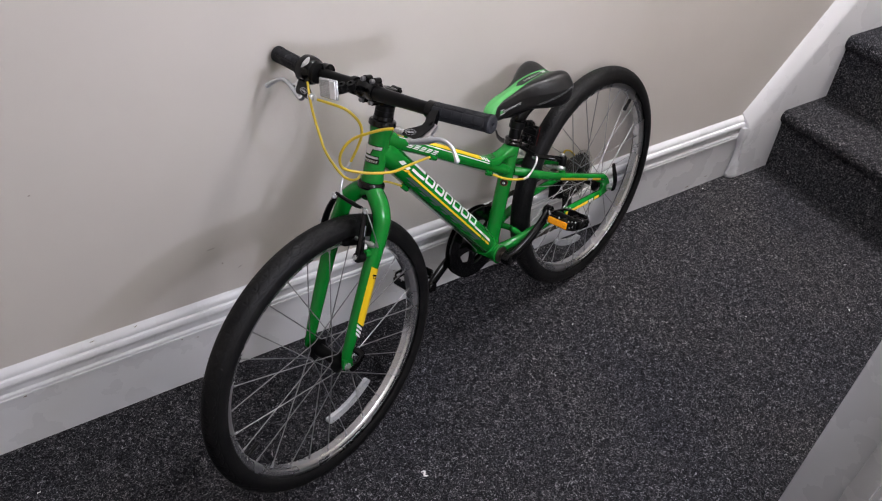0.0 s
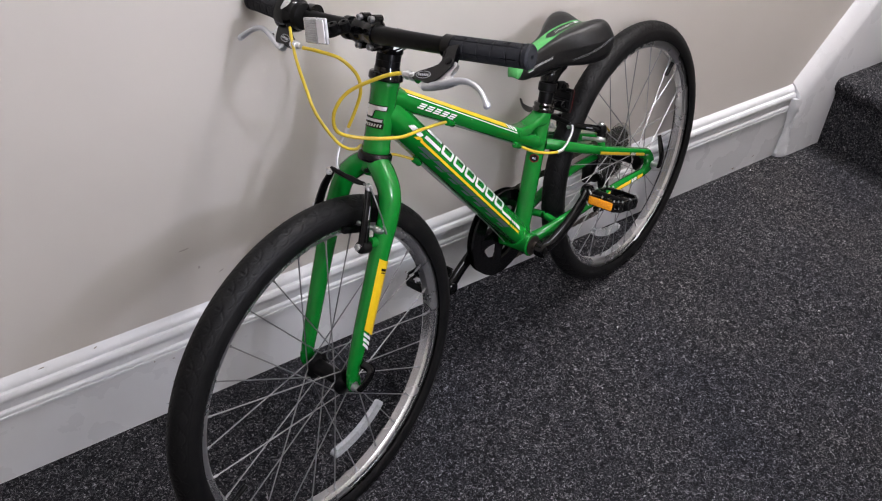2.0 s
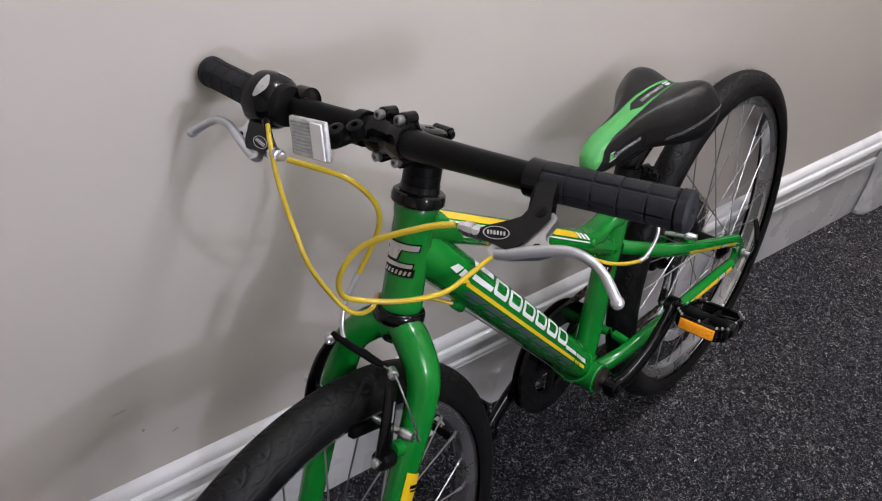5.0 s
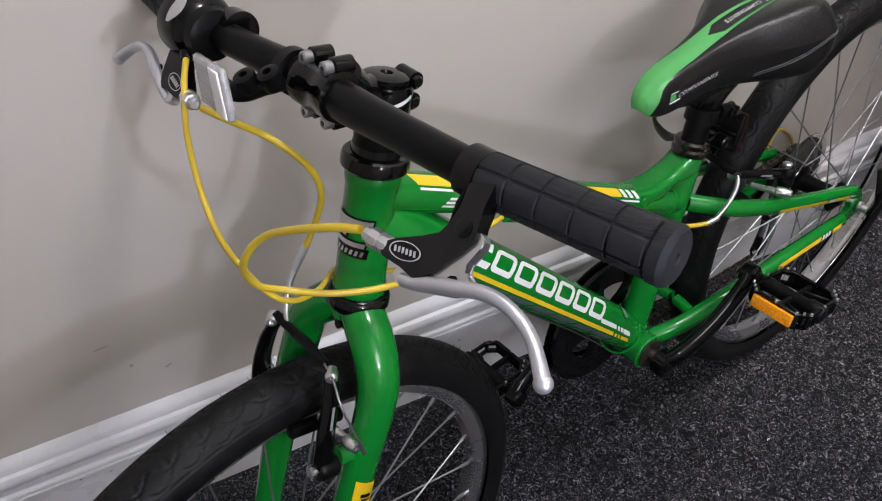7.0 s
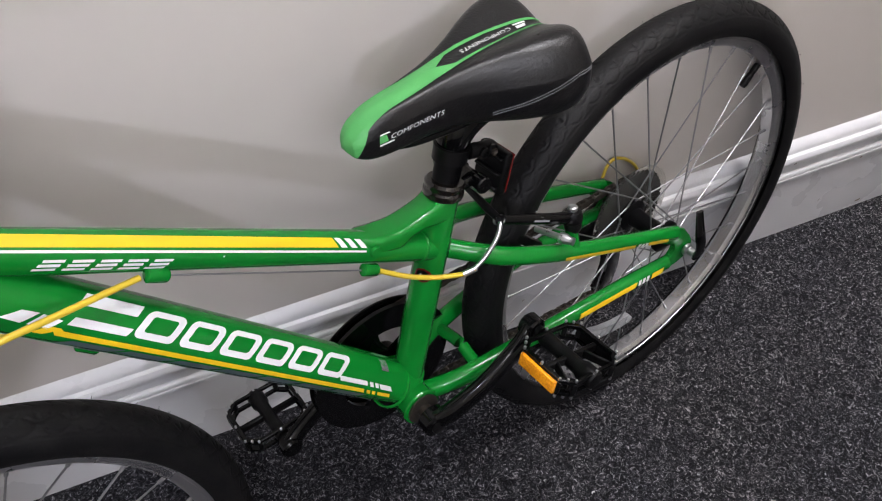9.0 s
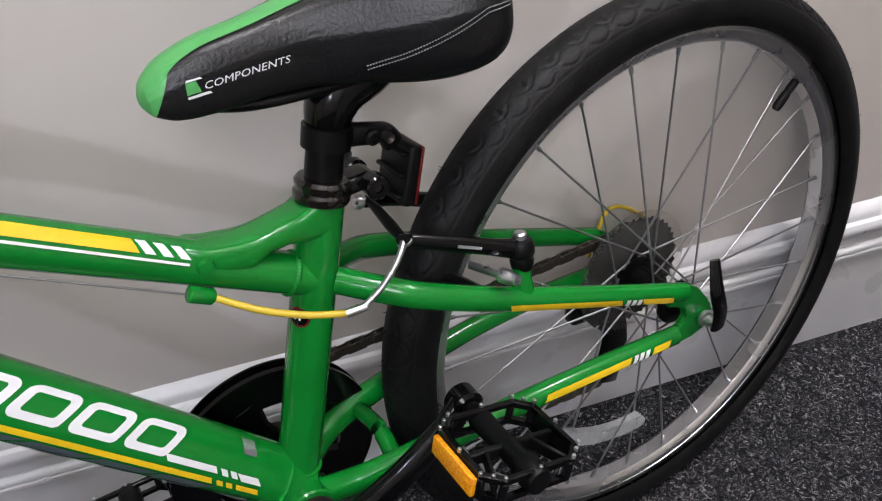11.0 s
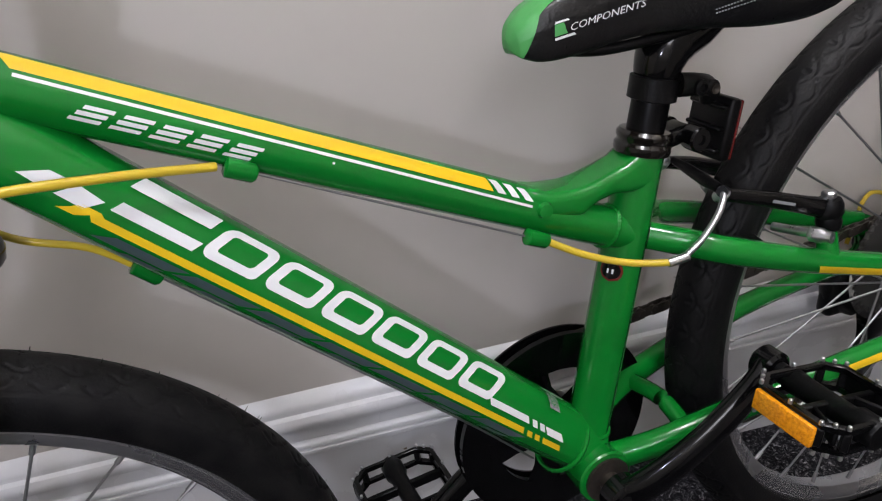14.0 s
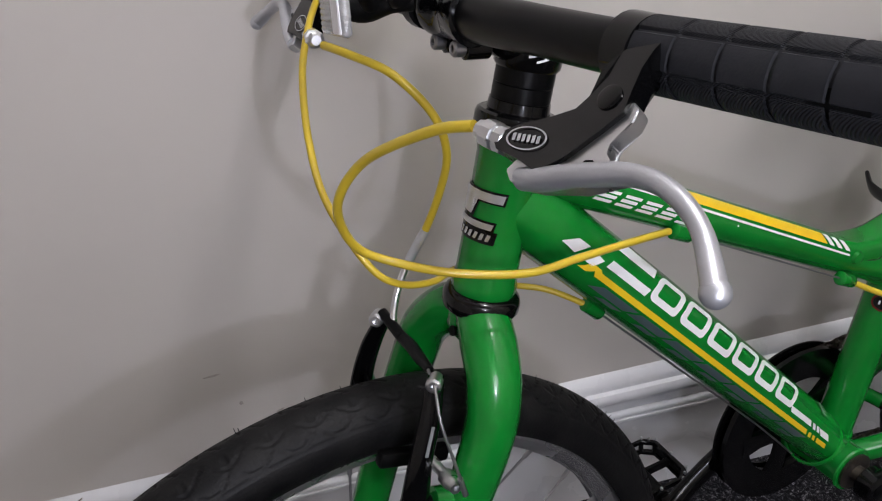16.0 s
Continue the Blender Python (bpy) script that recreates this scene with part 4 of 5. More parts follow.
# rear arms lie along the stays
for s in (-1, 1):
    pts = [(-0.181, s * 0.0475, 0.452), (-0.205, s * 0.047, 0.465), (-0.238, s * 0.041, 0.481), (-0.268, s * 0.033, 0.4935)]
    if s > 0:
        pts[-1], pts[-2] = (-0.274, 0.024, 0.503), (-0.240, 0.038, 0.485)
    arm = brake_arm("brake_arm", pts, [0.0092, 0.0070, 0.0062, 0.0050], pts[-1], (0, -0.7, 0.7), bike)
    bm = bmesh.new()
    lathe(bm, [(0.0085, -0.016), (0.0098, -0.010), (0.0090, -0.006), (0.0108, -0.003), (0.0108, 0.004), (0.0090, 0.008), (0.006, 0.009)], pts[0], (0.10, s * -0.12, 1.0), 18)
    part("pivot_housing", bm, PLASTIC, arm)
    bm = bmesh.new()
    lathe(bm, [(0.0050, 0.008), (0.0055, 0.010), (0.0055, 0.013), (0.004, 0.0145), (0.0, 0.0145)], pts[0], (0.10, s * -0.12, 1.0), 14)
    part("pivot_bolt", bm, ALLOY, arm)
    bm = bmesh.new()
    block(bm, (0.050, 0.009, 0.011), pose(-0.222, s * 0.0195, 0.424, 0, 48, 0), 0.002)
    part("brake_pad", bm, PLASTIC, arm)
    bm = bmesh.new()
    lathe(bm, [(0.0035, -0.030), (0.0035, -0.002), (0.0060, 0.0), (0.0060, 0.008), (0.0045, 0.011), (0.0045, 0.016), (0.002, 0.016), (0.002, 0.012), (0.0, 0.012)], (-0.205, s * 0.054, 0.443), (0.3, s * 0.95, 0.05), 14)
    part("pad_bolt", bm, ALLOY, arm)

# ---- cables ----


def cable(name, pts, r, mat, label="", per=8):
    bm = bmesh.new()
    tube(bm, pts, r, seg=12, per=per, side=(0.3, 0.5, 0.8))
    return part(name, bm, mat, bike, label)


cable("rear_brake_cable", [(-0.766, -0.118, 0.7990), (-0.777, -0.095, 0.7930), (-0.796, -0.048, 0.7690), (-0.8105, -0.030, 0.743), (-0.806, -0.018, 0.712), (-0.790, -0.018, 0.694), (-0.758, -0.038, 0.681), (-0.717, -0.050, 0.669),
                              (-0.677, -0.045, 0.6605), (-0.633, -0.033, 0.6470), (-0.590, -0.018, 0.6310)], 0.0026, CABLE, "yellow rear brake cable housing")
cable("gear_cable", [(-0.757, 0.110, 0.816), (-0.772, 0.090, 0.806), (-0.790, 0.063, 0.786), (-0.803, 0.035, 0.755), (-0.806, 0.018, 0.722), (-0.796, -0.001, 0.684), (-0.782, -0.006, 0.667), (-0.757, 0.004, 0.652),
                        (-0.728, 0.027, 0.638), (-0.702, 0.031, 0.612), (-0.670, 0.020, 0.598), (-0.650, 0.002, 0.5860)], 0.0023, CABLE, "yellow gear cable housing")
cable("front_brake_cable", [(-0.772, 0.068, 0.797), (-0.765, 0.045, 0.7945), (-0.750, 0.018, 0.784), (-0.735, 0.006, 0.758), (-0.730, 0.009, 0.730), (-0.736, 0.020, 0.700), (-0.748, 0.032, 0.669)], 0.0026, CABLE, "yellow front brake cable housing")
cable("rear_brake_cable_end", [(-0.402, -0.017, 0.504), (-0.378, -0.028, 0.487), (-0.350, -0.038, 0.4735), (-0.322, -0.047, 0.466)], 0.0026, CABLE, "yellow cable housing end")
cable("cable_ferrule", [(-0.746, 0.030, 0.674), (-0.760, 0.034, 0.655)], 0.0032, CAST)
cable("cable_ferrule", [(-0.327, -0.046, 0.467), (-0.312, -0.0485, 0.4675)], 0.0033, ALLOY)
cable("brake_noodle", [(-0.758, 0.034, 0.657), (-0.768, 0.033, 0.645), (-0.778, 0.028, 0.632), (-0.785, 0.018, 0.6225), (-0.785, 0.006, 0.6195)], 0.0024, ALLOY, "chrome brake cable guide pipe")
cable("brake_noodle", [(-0.313, -0.0485, 0.4690), (-0.300, -0.0490, 0.4760), (-0.285, -0.0480, 0.4885), (-0.2745, -0.0425, 0.4965), (-0.2705, -0.0350, 0.4995)], 0.0024, ALLOY, "chrome brake cable guide pipe")
cable("brake_boot", [(-0.785, 0.008, 0.6195), (-0.783, -0.004, 0.6175), (-0.783, -0.018, 0.6165), (-0.783, -0.033, 0.6180)], [0.0036, 0.0044, 0.0040, 0.0026], PLASTIC, "black rubber cable boot")
cable("brake_link", [(-0.787, 0.033, 0.6245), (-0.786, 0.020, 0.6225), (-0.785, 0.006, 0.6195)], 0.0038, SATIN)
cable("brake_boot", [(-0.2710, -0.0340, 0.4995), (-0.2700, -0.0180, 0.5005), (-0.2690, 0.0020, 0.5030), (-0.2690, 0.0180, 0.5050)], [0.0036, 0.0046, 0.0040, 0.0026], PLASTIC, "black rubber cable boot")
cable("brake_link", [(-0.2735, -0.0400, 0.5000), (-0.2690, -0.0360, 0.4970), (-0.2640, -0.0330, 0.4935)], 0.0040, SATIN)
cable("brake_wire", [(-0.784, -0.032, 0.6185), (-0.7875, -0.050, 0.6190), (-0.7935, -0.066, 0.605), (-0.7925, -0.073, 0.575), (-0.7915, -0.0755, 0.556)], 0.0010, STEEL)
cable("wire_end", [(-0.7922, -0.0735, 0.566), (-0.7915, -0.0755, 0.553)], 0.0019, ALLOY)
cable("brake_wire", [(-0.570, -0.0165, 0.6185), (-0.418, -0.0165, 0.515)], 0.0008, STEEL)
cable("gear_wire", [(-0.640, 0.0, 0.5745), (-0.495, 0.0, 0.3885), (-0.437, 0.0, 0.3080)], 0.0009, STEEL)
cable("gear_cable_end", [(-0.020, 0.074, 0.300), (0.000, 0.080, 0.322), (0.012, 0.084, 0.333), (0.028, 0.086, 0.337), (0.052, 0.086, 0.323), (0.074, 0.085, 0.296), (0.076, 0.082, 0.268), (0.050, 0.078, 0.248), (0.005, 0.078, 0.248)], 0.0023, CABLE, "yellow gear cable loop")

# ---- levers, shifter, front reflector ----
PLANE = Vector((-0.60, -0.09, 0.79))


def mirror_bar(p):
    x, y, z = p
    y2 = -0.051 - y
    return (x - 0.05 * (y2 - y), y2, z + 0.0035 * (y2 - y) / 0.4)


E1, E2 = Vector((-0.455, 0.853, -0.260)), Vector((-0.664, -0.518, -0.538))
PIV = Vector((-0.735, -0.172, 0.814))


def lever(flip):
    f = (lambda p: Vector(mirror_bar(p))) if flip else (lambda p: Vector(p))

    def flat(a, b, c):
        return f(PIV + E1 * a + E2 * b + PLANE * (c + min(0.0, b + 0.015) * 0.62))

    def aim(p, q):
        return (Vector(f(q)) - Vector(f(p))).normalized()

    n = aim(PIV, PIV + PLANE * 0.01)
    bm = bmesh.new()
    c = Vector(f((-0.7072, -0.1510, 0.8200)))
    lathe(bm, [(0.0115, -0.0072), (0.0150, -0.0066), (0.0150, 0.0066), (0.0115, 0.0072)], c, (0.10, -1, 0), 28)
    out = [(-0.014, -0.037), (-0.001, -0.037), (0.0015, -0.024), (0.0045, -0.0126), (0.0072, -0.0010), (0.0120, 0.0035), (0.0226, 0.0052), (0.0378, 0.0061), (0.0455, 0.0080), (0.0475, 0.0120),
           (0.0455, 0.0155), (0.0332, 0.0217), (0.0250, 0.0272), (0.0215, 0.0278), (0.0120, 0.0240), (-0.0009, 0.0148), (-0.0087, 0.0085), (-0.0100, 0.0006), (-0.0120, -0.0089), (-0.0146, -0.0168)]
    prism(bm, out, -0.0058, 0.0050, flat)
    edges = [e for e in bm.edges if len(e.link_faces) == 2 and e.calc_face_angle(0) > radians(60) and len(e.verts[0].link_edges) == 3]
    bmesh.ops.bevel(bm, geom=edges, offset=0.0013, segments=2, affect="EDGES")
    body = part("brake_lever_bracket", bm, BLACK, bike, "glossy black brake lever bracket with an oval badge")
    bm = bmesh.new()
    a0 = flat(0.0440, 0.0105, 0)
    a1 = f((-0.766, -0.118, 0.7990))
    lathe(bm, [(0.0040, 0.0), (0.0058, 0.001), (0.0058, 0.0055), (0.0048, 0.006), (0.0048, 0.007), (0.0060, 0.0075), (0.0060, 0.0135), (0.0046, 0.014), (0.0042, 0.018), (0.003, 0.019)], a0, a1 - a0, 9)
    part("barrel_adjuster", bm, ALLOY, body, smooth=False)
    bm = bmesh.new()
    lathe(bm, [(0.0050, -0.002), (0.0050, 0.0006), (0.0042, 0.0010), (0.0, 0.0010)], flat(-0.0017, 0.0015, 0.0050), n, 20)
    part("pivot_pin", bm, BLACK, body)
    # oval badge ring with plain bars
    bm = bmesh.new()
    m = 32
    rings = [[bm.verts.new(flat(0.0311 + 0.0101 * k * math.cos(t) + 0.0014 * k * math.sin(t), 0.0134 - 0.0029 * k * math.cos(t) + 0.0048 * k * math.sin(t), 0.0056)) for t in (2 * math.pi * j / m for j in range(m))]
             for k in (1.0, 0.90)]
    for j in range(m):
        bm.faces.new((rings[0][j], rings[0][(j + 1) % m], rings[1][(j + 1) % m], rings[1][j]))
    for k in range(6):
        q = -0.0075 + 0.0030 * k
        bm.faces.new([bm.verts.new(flat(0.0311 - q * 0.82 + x, 0.0134 + q * 0.235 + y, 0.0056)) for x, y in ((-0.0008, -0.0016), (0.0008, -0.0016), (0.0008, 0.0016), (-0.0008, 0.0016))])
    part("oval_badge", bm, CAST, body)
    bm = bmesh.new()
    tube(bm, [f(p) for p in ((-0.7672, -0.157, 0.7895), (-0.7645, -0.168, 0.7925), (-0.7585, -0.186, 0.7985), (-0.7522, -0.204, 0.8030), (-0.7500, -0.220, 0.8030), (-0.7518, -0.236, 0.7970), (-0.7600, -0.2515, 0.7868))],
         [0.0044, 0.0046, 0.0043, 0.0039, 0.0035, 0.0033, 0.0040], seg=20, per=8, wide=1.22, side=n)
    bmesh.ops.create_uvsphere(bm, u_segments=18, v_segments=12, radius=0.0048, matrix=Matrix.Translation(f((-0.7604, -0.2520, 0.7863))))
    part("brake_lever_blade", bm, CAST, body, "polished silver brake lever blade with a ball end")
    bm = bmesh.new()
    prism(bm, [(-0.0100, 0.0030), (-0.0130, 0.0070), (-0.0118, 0.0118), (-0.0040, 0.0192), (-0.0036, 0.0238), (-0.0085, 0.0292), (-0.0120, 0.0335), (0.0034, 0.0355), (0.0235, 0.0330), (0.0360, 0.0298), (0.0398, 0.0240),
               (0.0350, 0.0192), (0.0240, 0.0260), (0.0169, 0.0262), (0.0000, 0.0150)], -0.0052, 0.0026, flat)
    bmesh.ops.bevel(bm, geom=list(bm.edges), offset=0.0006, segments=2, affect="EDGES")
    part("lever_knuckle", bm, ALLOY, body, "bright cast lever knuckle")
    # thin black patch on the face, painting the dark of the knuckle's gap
    bm = bmesh.new()
    prism(bm, [(0.0100, 0.0290), (0.0035, 0.0252), (0.0004, 0.0256), (-0.0012, 0.0288), (0.0025, 0.0300)], 0.0022, 0.0031, flat)
    part("knuckle_gap_shade", bm, SATIN, body)
    return body


lever(False)
lever(True)
bm = bmesh.new()
w = (Vector((-0.7385, 0.150, 0.8255)) - Vector((-0.7355, 0.098, 0.8235))).normalized()
lathe(bm, [(0.0130, 0.0), (0.0185, 0.002), (0.0205, 0.010), (0.0200, 0.024)], (-0.7355, 0.100, 0.8236), w, 28)
shift = part("gear_shifter", bm, PLASTIC, bike, "black twist gear shifter with a silver band")
bm = bmesh.new()
C0 = Vector((-0.7355, 0.100, 0.8236))
lathe(bm, [(0.0150, 0.006), (0.0200, 0.0085), (0.0240, 0.0140), (0.0260, 0.0220), (0.0265, 0.030), (0.0258, 0.037), (0.0210, 0.0405)], C0, w, 36)
part("shifter_drum", bm, BLACK, shift)
bm = bmesh.new()
side0 = Vector((-1, 0, 0)) - w * w.dot(Vector((-1, 0, 0)))
side0.normalize()
up0 = w.cross(side0)
up0 = up0 if up0.z > 0 else -up0
for a0, a1 in ((2, 56), (-62, -22)):
    rows = []
    for j in range(9):
        a = radians(a0 + (a1 - a0) * j / 8)
        d = math.cos(a) * up0 + math.sin(a) * side0
        k = math.sin(math.pi * (j + 0.6) / 9.2)
        rows.append([bm.verts.new(C0 + w * (h0 + (h1 - h0) * (1 - k)) + d * (r0 + (r1 - r0) * (1 - k))) for h0, r0, h1, r1 in ((0.0135, 0.0244, 0.0225, 0.0267), (0.0180, 0.0256, 0.0226, 0.0267), (0.0232, 0.0269, 0.0232, 0.0269))])
    for A, B in zip(rows, rows[1:]):
        for j in range(2):
            bm.faces.new((A[j], A[j + 1], B[j + 1], B[j]))
part("silver_band", bm, ALLOY, shift)
bm = bmesh.new()
lathe(bm, [(0.0160, 0.040), (0.0178, 0.042), (0.0178, 0.050), (0.0160, 0.052)], (-0.7355, 0.100, 0.8236), w, 24)
part("twist_collar", bm, GRIP, shift)
cable("cable_outlet", [(-0.7480, 0.120, 0.8220), (-0.753, 0.115, 0.8185), (-0.759, 0.107, 0.8140)], [0.0065, 0.0055, 0.0040], PLASTIC)

# reflector on its bracket in front of the bar
TL, TR, BR = Vector((-0.764, 0.062, 0.839)), Vector((-0.767, 0.011, 0.847)), Vector((-0.773, 0.009, 0.813))
rx, ry = TR - TL, BR - TR
mid = (TL + BR) / 2
bm = bmesh.new()
M4 = basis(mid, rx, -ry)
block(bm, (rx.length, ry.length, 0.006), M4, 0.0028, 3)
refl = part("front_reflector", bm, PRISM, bike, "clear white front reflector")
bm = bmesh.new()
fwd = M4.to_3x3() @ Vector((0, 0, 1))
fwd = fwd if fwd.x < 0 else -fwd
for i in range(9):
    for j in range(10):
        q = mid + rx.normalized() * (-0.0215 + 0.00307 * i) + ry.normalized() * (-0.0138 + 0.00307 * j)
        h = [bm.verts.new(q + rx.normalized() * a * 0.00145 + ry.normalized() * b * 0.00145 + fwd * 0.0031) for a, b in ((-1, -1), (1, -1), (1, 1), (-1, 1))]
        t = bm.verts.new(q + fwd * 0.0042)
        for k in range(4):
            bm.faces.new((h[k], h[(k + 1) % 4], t))
part("prism_field", bm, PRISM, refl, smooth=False)
# white panel paints the torch's glare onto one part of the reflector
bm = bmesh.new()
block(bm, (0.0165, ry.length - 0.004, 0.0030), Matrix.Translation(fwd * 0.0026) @ M4 @ Matrix.Translation((rx.length / 2 - 0.0108, 0, 0)), 0.0006, 1)
part("torchlit_lens", bm, LENS, refl, "prism panel coloured white for the torch light it throws back")
bm = bmesh.new()
tube(bm, [mid - fwd * 0.003, mid - fwd * 0.012 + Vector((0, -0.012, -0.004)), Vector((-0.745, 0.012, 0.823)), Vector((-0.733, 0.010, 0.8225))], [0.0075, 0.0055, 0.0050, 0.0060], seg=12, wide=0.6)
for q in (Vector((-0.752, 0.020, 0.8285)), Vector((-0.741, 0.008, 0.8300))):
    lathe(bm, [(0.0065, -0.007), (0.0075, -0.005), (0.0075, 0.005), (0.0050, 0.006), (0.0030, 0.006), (0.0030, 0.002), (0.0, 0.002)], q, (-0.25, 0, 1), 16)
lathe(bm, [(0.0135, -0.005), (0.0160, -0.0045), (0.0160, 0.0045), (0.0135, 0.005)], (-0.7160, 0.0290, 0.8150), STEER, 24)
part("reflector_bracket", bm, PLASTIC, bike)

# ---- saddle and seat post ----
STA = np.array([  # x, half width, centre, lobe, edge, bottom
    (-0.4000, 0.0045, 0.640, 0.639, 0.637, 0.6340), (-0.3960, 0.0112, 0.648, 0.646, 0.639, 0.6290), (-0.3830, 0.0168, 0.656, 0.654, 0.643, 0.6235),
    (-0.3600, 0.0198, 0.662, 0.660, 0.647, 0.6215), (-0.3300, 0.0220, 0.665, 0.663, 0.649, 0.6215), (-0.3000, 0.0270, 0.668, 0.667, 0.650, 0.6190), (-0.2700, 0.0395, 0.670, 0.672, 0.648, 0.6140),
    (-0.2450, 0.0540, 0.670, 0.676, 0.648, 0.6095), (-0.2200, 0.0660, 0.669, 0.679, 0.649, 0.6080), (-0.2000, 0.0710, 0.667, 0.679, 0.650, 0.6105), (-0.1850, 0.0685, 0.663, 0.675, 0.649, 0.6180),
    (-0.1770, 0.0590, 0.657, 0.668, 0.646, 0.6270), (-0.1735, 0.0410, 0.651, 0.658, 0.645, 0.6360)])
SX = np.concatenate([np.linspace(-0.4000, -0.385, 36), np.linspace(-0.3835, -0.19, 34), np.linspace(-0.187, -0.1735, 8)])


def smooth_row(x):
    """The saddle's measures at x, smoothly between the stations."""
    i = int(np.clip(np.searchsorted(STA[:, 0], x) - 1, 0, len(STA) - 2))
    t = (x - STA[i, 0]) / (STA[i + 1, 0] - STA[i, 0])
    m = []
    for k in (i, i + 1):
        a, b = max(k - 1, 0), min(k + 1, len(STA) - 1)
        m.append((STA[b, 1:] - STA[a, 1:]) / (STA[b, 0] - STA[a, 0]) * (STA[i + 1, 0] - STA[i, 0]))
    p, q = STA[i, 1:], STA[i + 1, 1:]
    return (2 * t ** 3 - 3 * t ** 2 + 1) * p + (t ** 3 - 2 * t ** 2 + t) * m[0] + (3 * t ** 2 - 2 * t ** 3) * q + (t ** 3 - t ** 2) * m[1]


def saddle_top(x, f, lift=0.0):
    w, zc, zl, ze, zb = smooth_row(x)
    g = abs(f)
    if g < 0.6:
        s = g / 0.6
        z = zc + (zl - zc) * s * s * (3 - 2 * s)
    else:
        s = (g - 0.6) / 0.4
        z = zl + (ze - zl) * s ** 2.4
    return Vector((x, w * f, z + lift))


bm = bmesh.new()
rows = []
for x in SX:
    w, zc, zl, ze, zb = smooth_row(x)
    ring = [saddle_top(x, f) for f in np.sin(np.linspace(-math.pi / 2, math.pi / 2, 49))]
    low = [(1.0, 0.1), (1.0, 0.2), (1.0, 0.3), (0.998, 0.42), (0.993, 0.54), (0.985, 0.65), (0.97, 0.75), (0.95, 0.84), (0.93, 0.92), (0.84, 1.0), (0.5, 0.93), (0.0, 0.9)]
    right = [Vector((x, w * a, ze + (zb - ze) * b)) for a, b in low]
    left = [Vector((x, -w * a, ze + (zb - ze) * b)) for a, b in low[:-1]][::-1]
    rows.append([bm.verts.new(p) for p in ring + right + left])
for A, B in zip(rows, rows[1:]):
    n = len(A)
    for j in range(n):
        bm.faces.new((A[j], A[(j + 1) % n], B[(j + 1) % n], B[j]))
bm.faces.new(rows[0])
bm.faces.new(rows[-1])
saddle = part("saddle", bm, VINYL, bike, "black vinyl saddle with a green centre panel")


def saddle_patch(name, x0, x1, lo, hi, mat, lift, n=40, m=10):
    bm = bmesh.new()
    rows = []
    for i in range(n + 1):
        x = x0 + (x1 - x0) * i / n
        w = smooth_row(x)[0]
        a, b = lo(x) / w, hi(x) / w
        rows.append([bm.verts.new(saddle_top(x, max(-1, min(1, a + (b - a) * j / m)), lift)) for j in range(m + 1)])
    for A, B in zip(rows, rows[1:]):
        for j in range(m):
            bm.faces.new((A[j], A[j + 1], B[j + 1], B[j]))
    return part(name, bm, mat, saddle)


def half(x):
    return float(np.interp(x, [-0.4000, -0.396, -0.390, -0.383, -0.375, -0.36, -0.31, -0.27, -0.24, -0.178], [0.0044, 0.0108, 0.0142, 0.0144, 0.0138, 0.0128, 0.0118, 0.0125, 0.0115, 0.0080]))


def inner(x):
    return float(np.interp(x, [-0.300, -0.285, -0.24, -0.190], [0.0002, 0.0085, 0.0085, 0.0050]))


saddle_patch("green_panel", -0.3998, -0.300, lambda x: -half(x), half, LIME, 0.0006)
# the green runs down over the nose
saddle.data.materials.append(LIME)
ROW = smooth_row(-0.393)
CUT = Vector((-0.3885, 0, ROW[3]))
ACROSS = Vector((ROW[3] - ROW[4], 0, -0.0075)).normalized()
bm = bmesh.new()
bm.from_mesh(saddle.data)
bmesh.ops.bisect_plane(bm, geom=bm.verts[:] + bm.edges[:] + bm.faces[:], dist=0.00001, plane_co=CUT, plane_no=ACROSS)
for face in bm.faces:
    c = face.calc_center_median()
    if (c - CUT).dot(ACROSS) < 0 or c.x < -0.385 and abs(c.y) < half(c.x) and c.z > smooth_row(c.x)[3]:
        face.material_index = 1
bm.to_mesh(saddle.data)
bm.free()
for s in (-1, 1):
    saddle_patch("green_edge", -0.300, -0.178, lambda x, s=s: min(s * inner(x), s * half(x)), lambda x, s=s: max(s * inner(x), s * half(x)), LIME, 0.0006, m=4)


def word(text, size):
    """The word as triangles in its own plane, from the built-in font."""
    cu = bpy.data.curves.new("word", "FONT")
    cu.body, cu.size, cu.shear, cu.resolution_u = text, size, 0.25, 2
    ob = new("word", cu)
    me = ob.evaluated_get(bpy.context.evaluated_depsgraph_get()).to_mesh()
    vs = [Vector(v.co) for v in me.vertices]
    fs = [tuple(p.vertices) for p in me.polygons]
    ob.evaluated_get(bpy.context.evaluated_depsgraph_get()).to_mesh_clear()
    bpy.data.objects.remove(ob)
    return vs, fs


def saddle_word(place, size, stretch):
    vs, fs = word("COMPONENTS", size)
    bm = bmesh.new()
    V = [bm.verts.new(place(v.x * stretch, v.y)) for v in vs]
    for f in fs:
        try:
            bm.faces.new([V[i] for i in f])
        except ValueError:
            pass
    return part("saddle_word", bm, WHITE, saddle, "white word on the saddle", smooth=False)


def side_spot(a, b, x0=-0.366, z0=0.6385, rise=0.02):
    x = x0 + a
    w, zc, zl, ze, zb = smooth_row(x)
    z = z0 + rise * a + b
    f = (z - ze) / (zb - ze)
    y = w * (1.0 if f < 0.3 else 1.0 - 0.02 * (f - 0.3))
    if z > ze:
        s = ((zl - z) / (zl - ze)) ** (1 / 2.4) if z < zl else 0
        y = w * (0.6 + 0.4 * s)
    return Vector((x, -y - 0.0009, z))


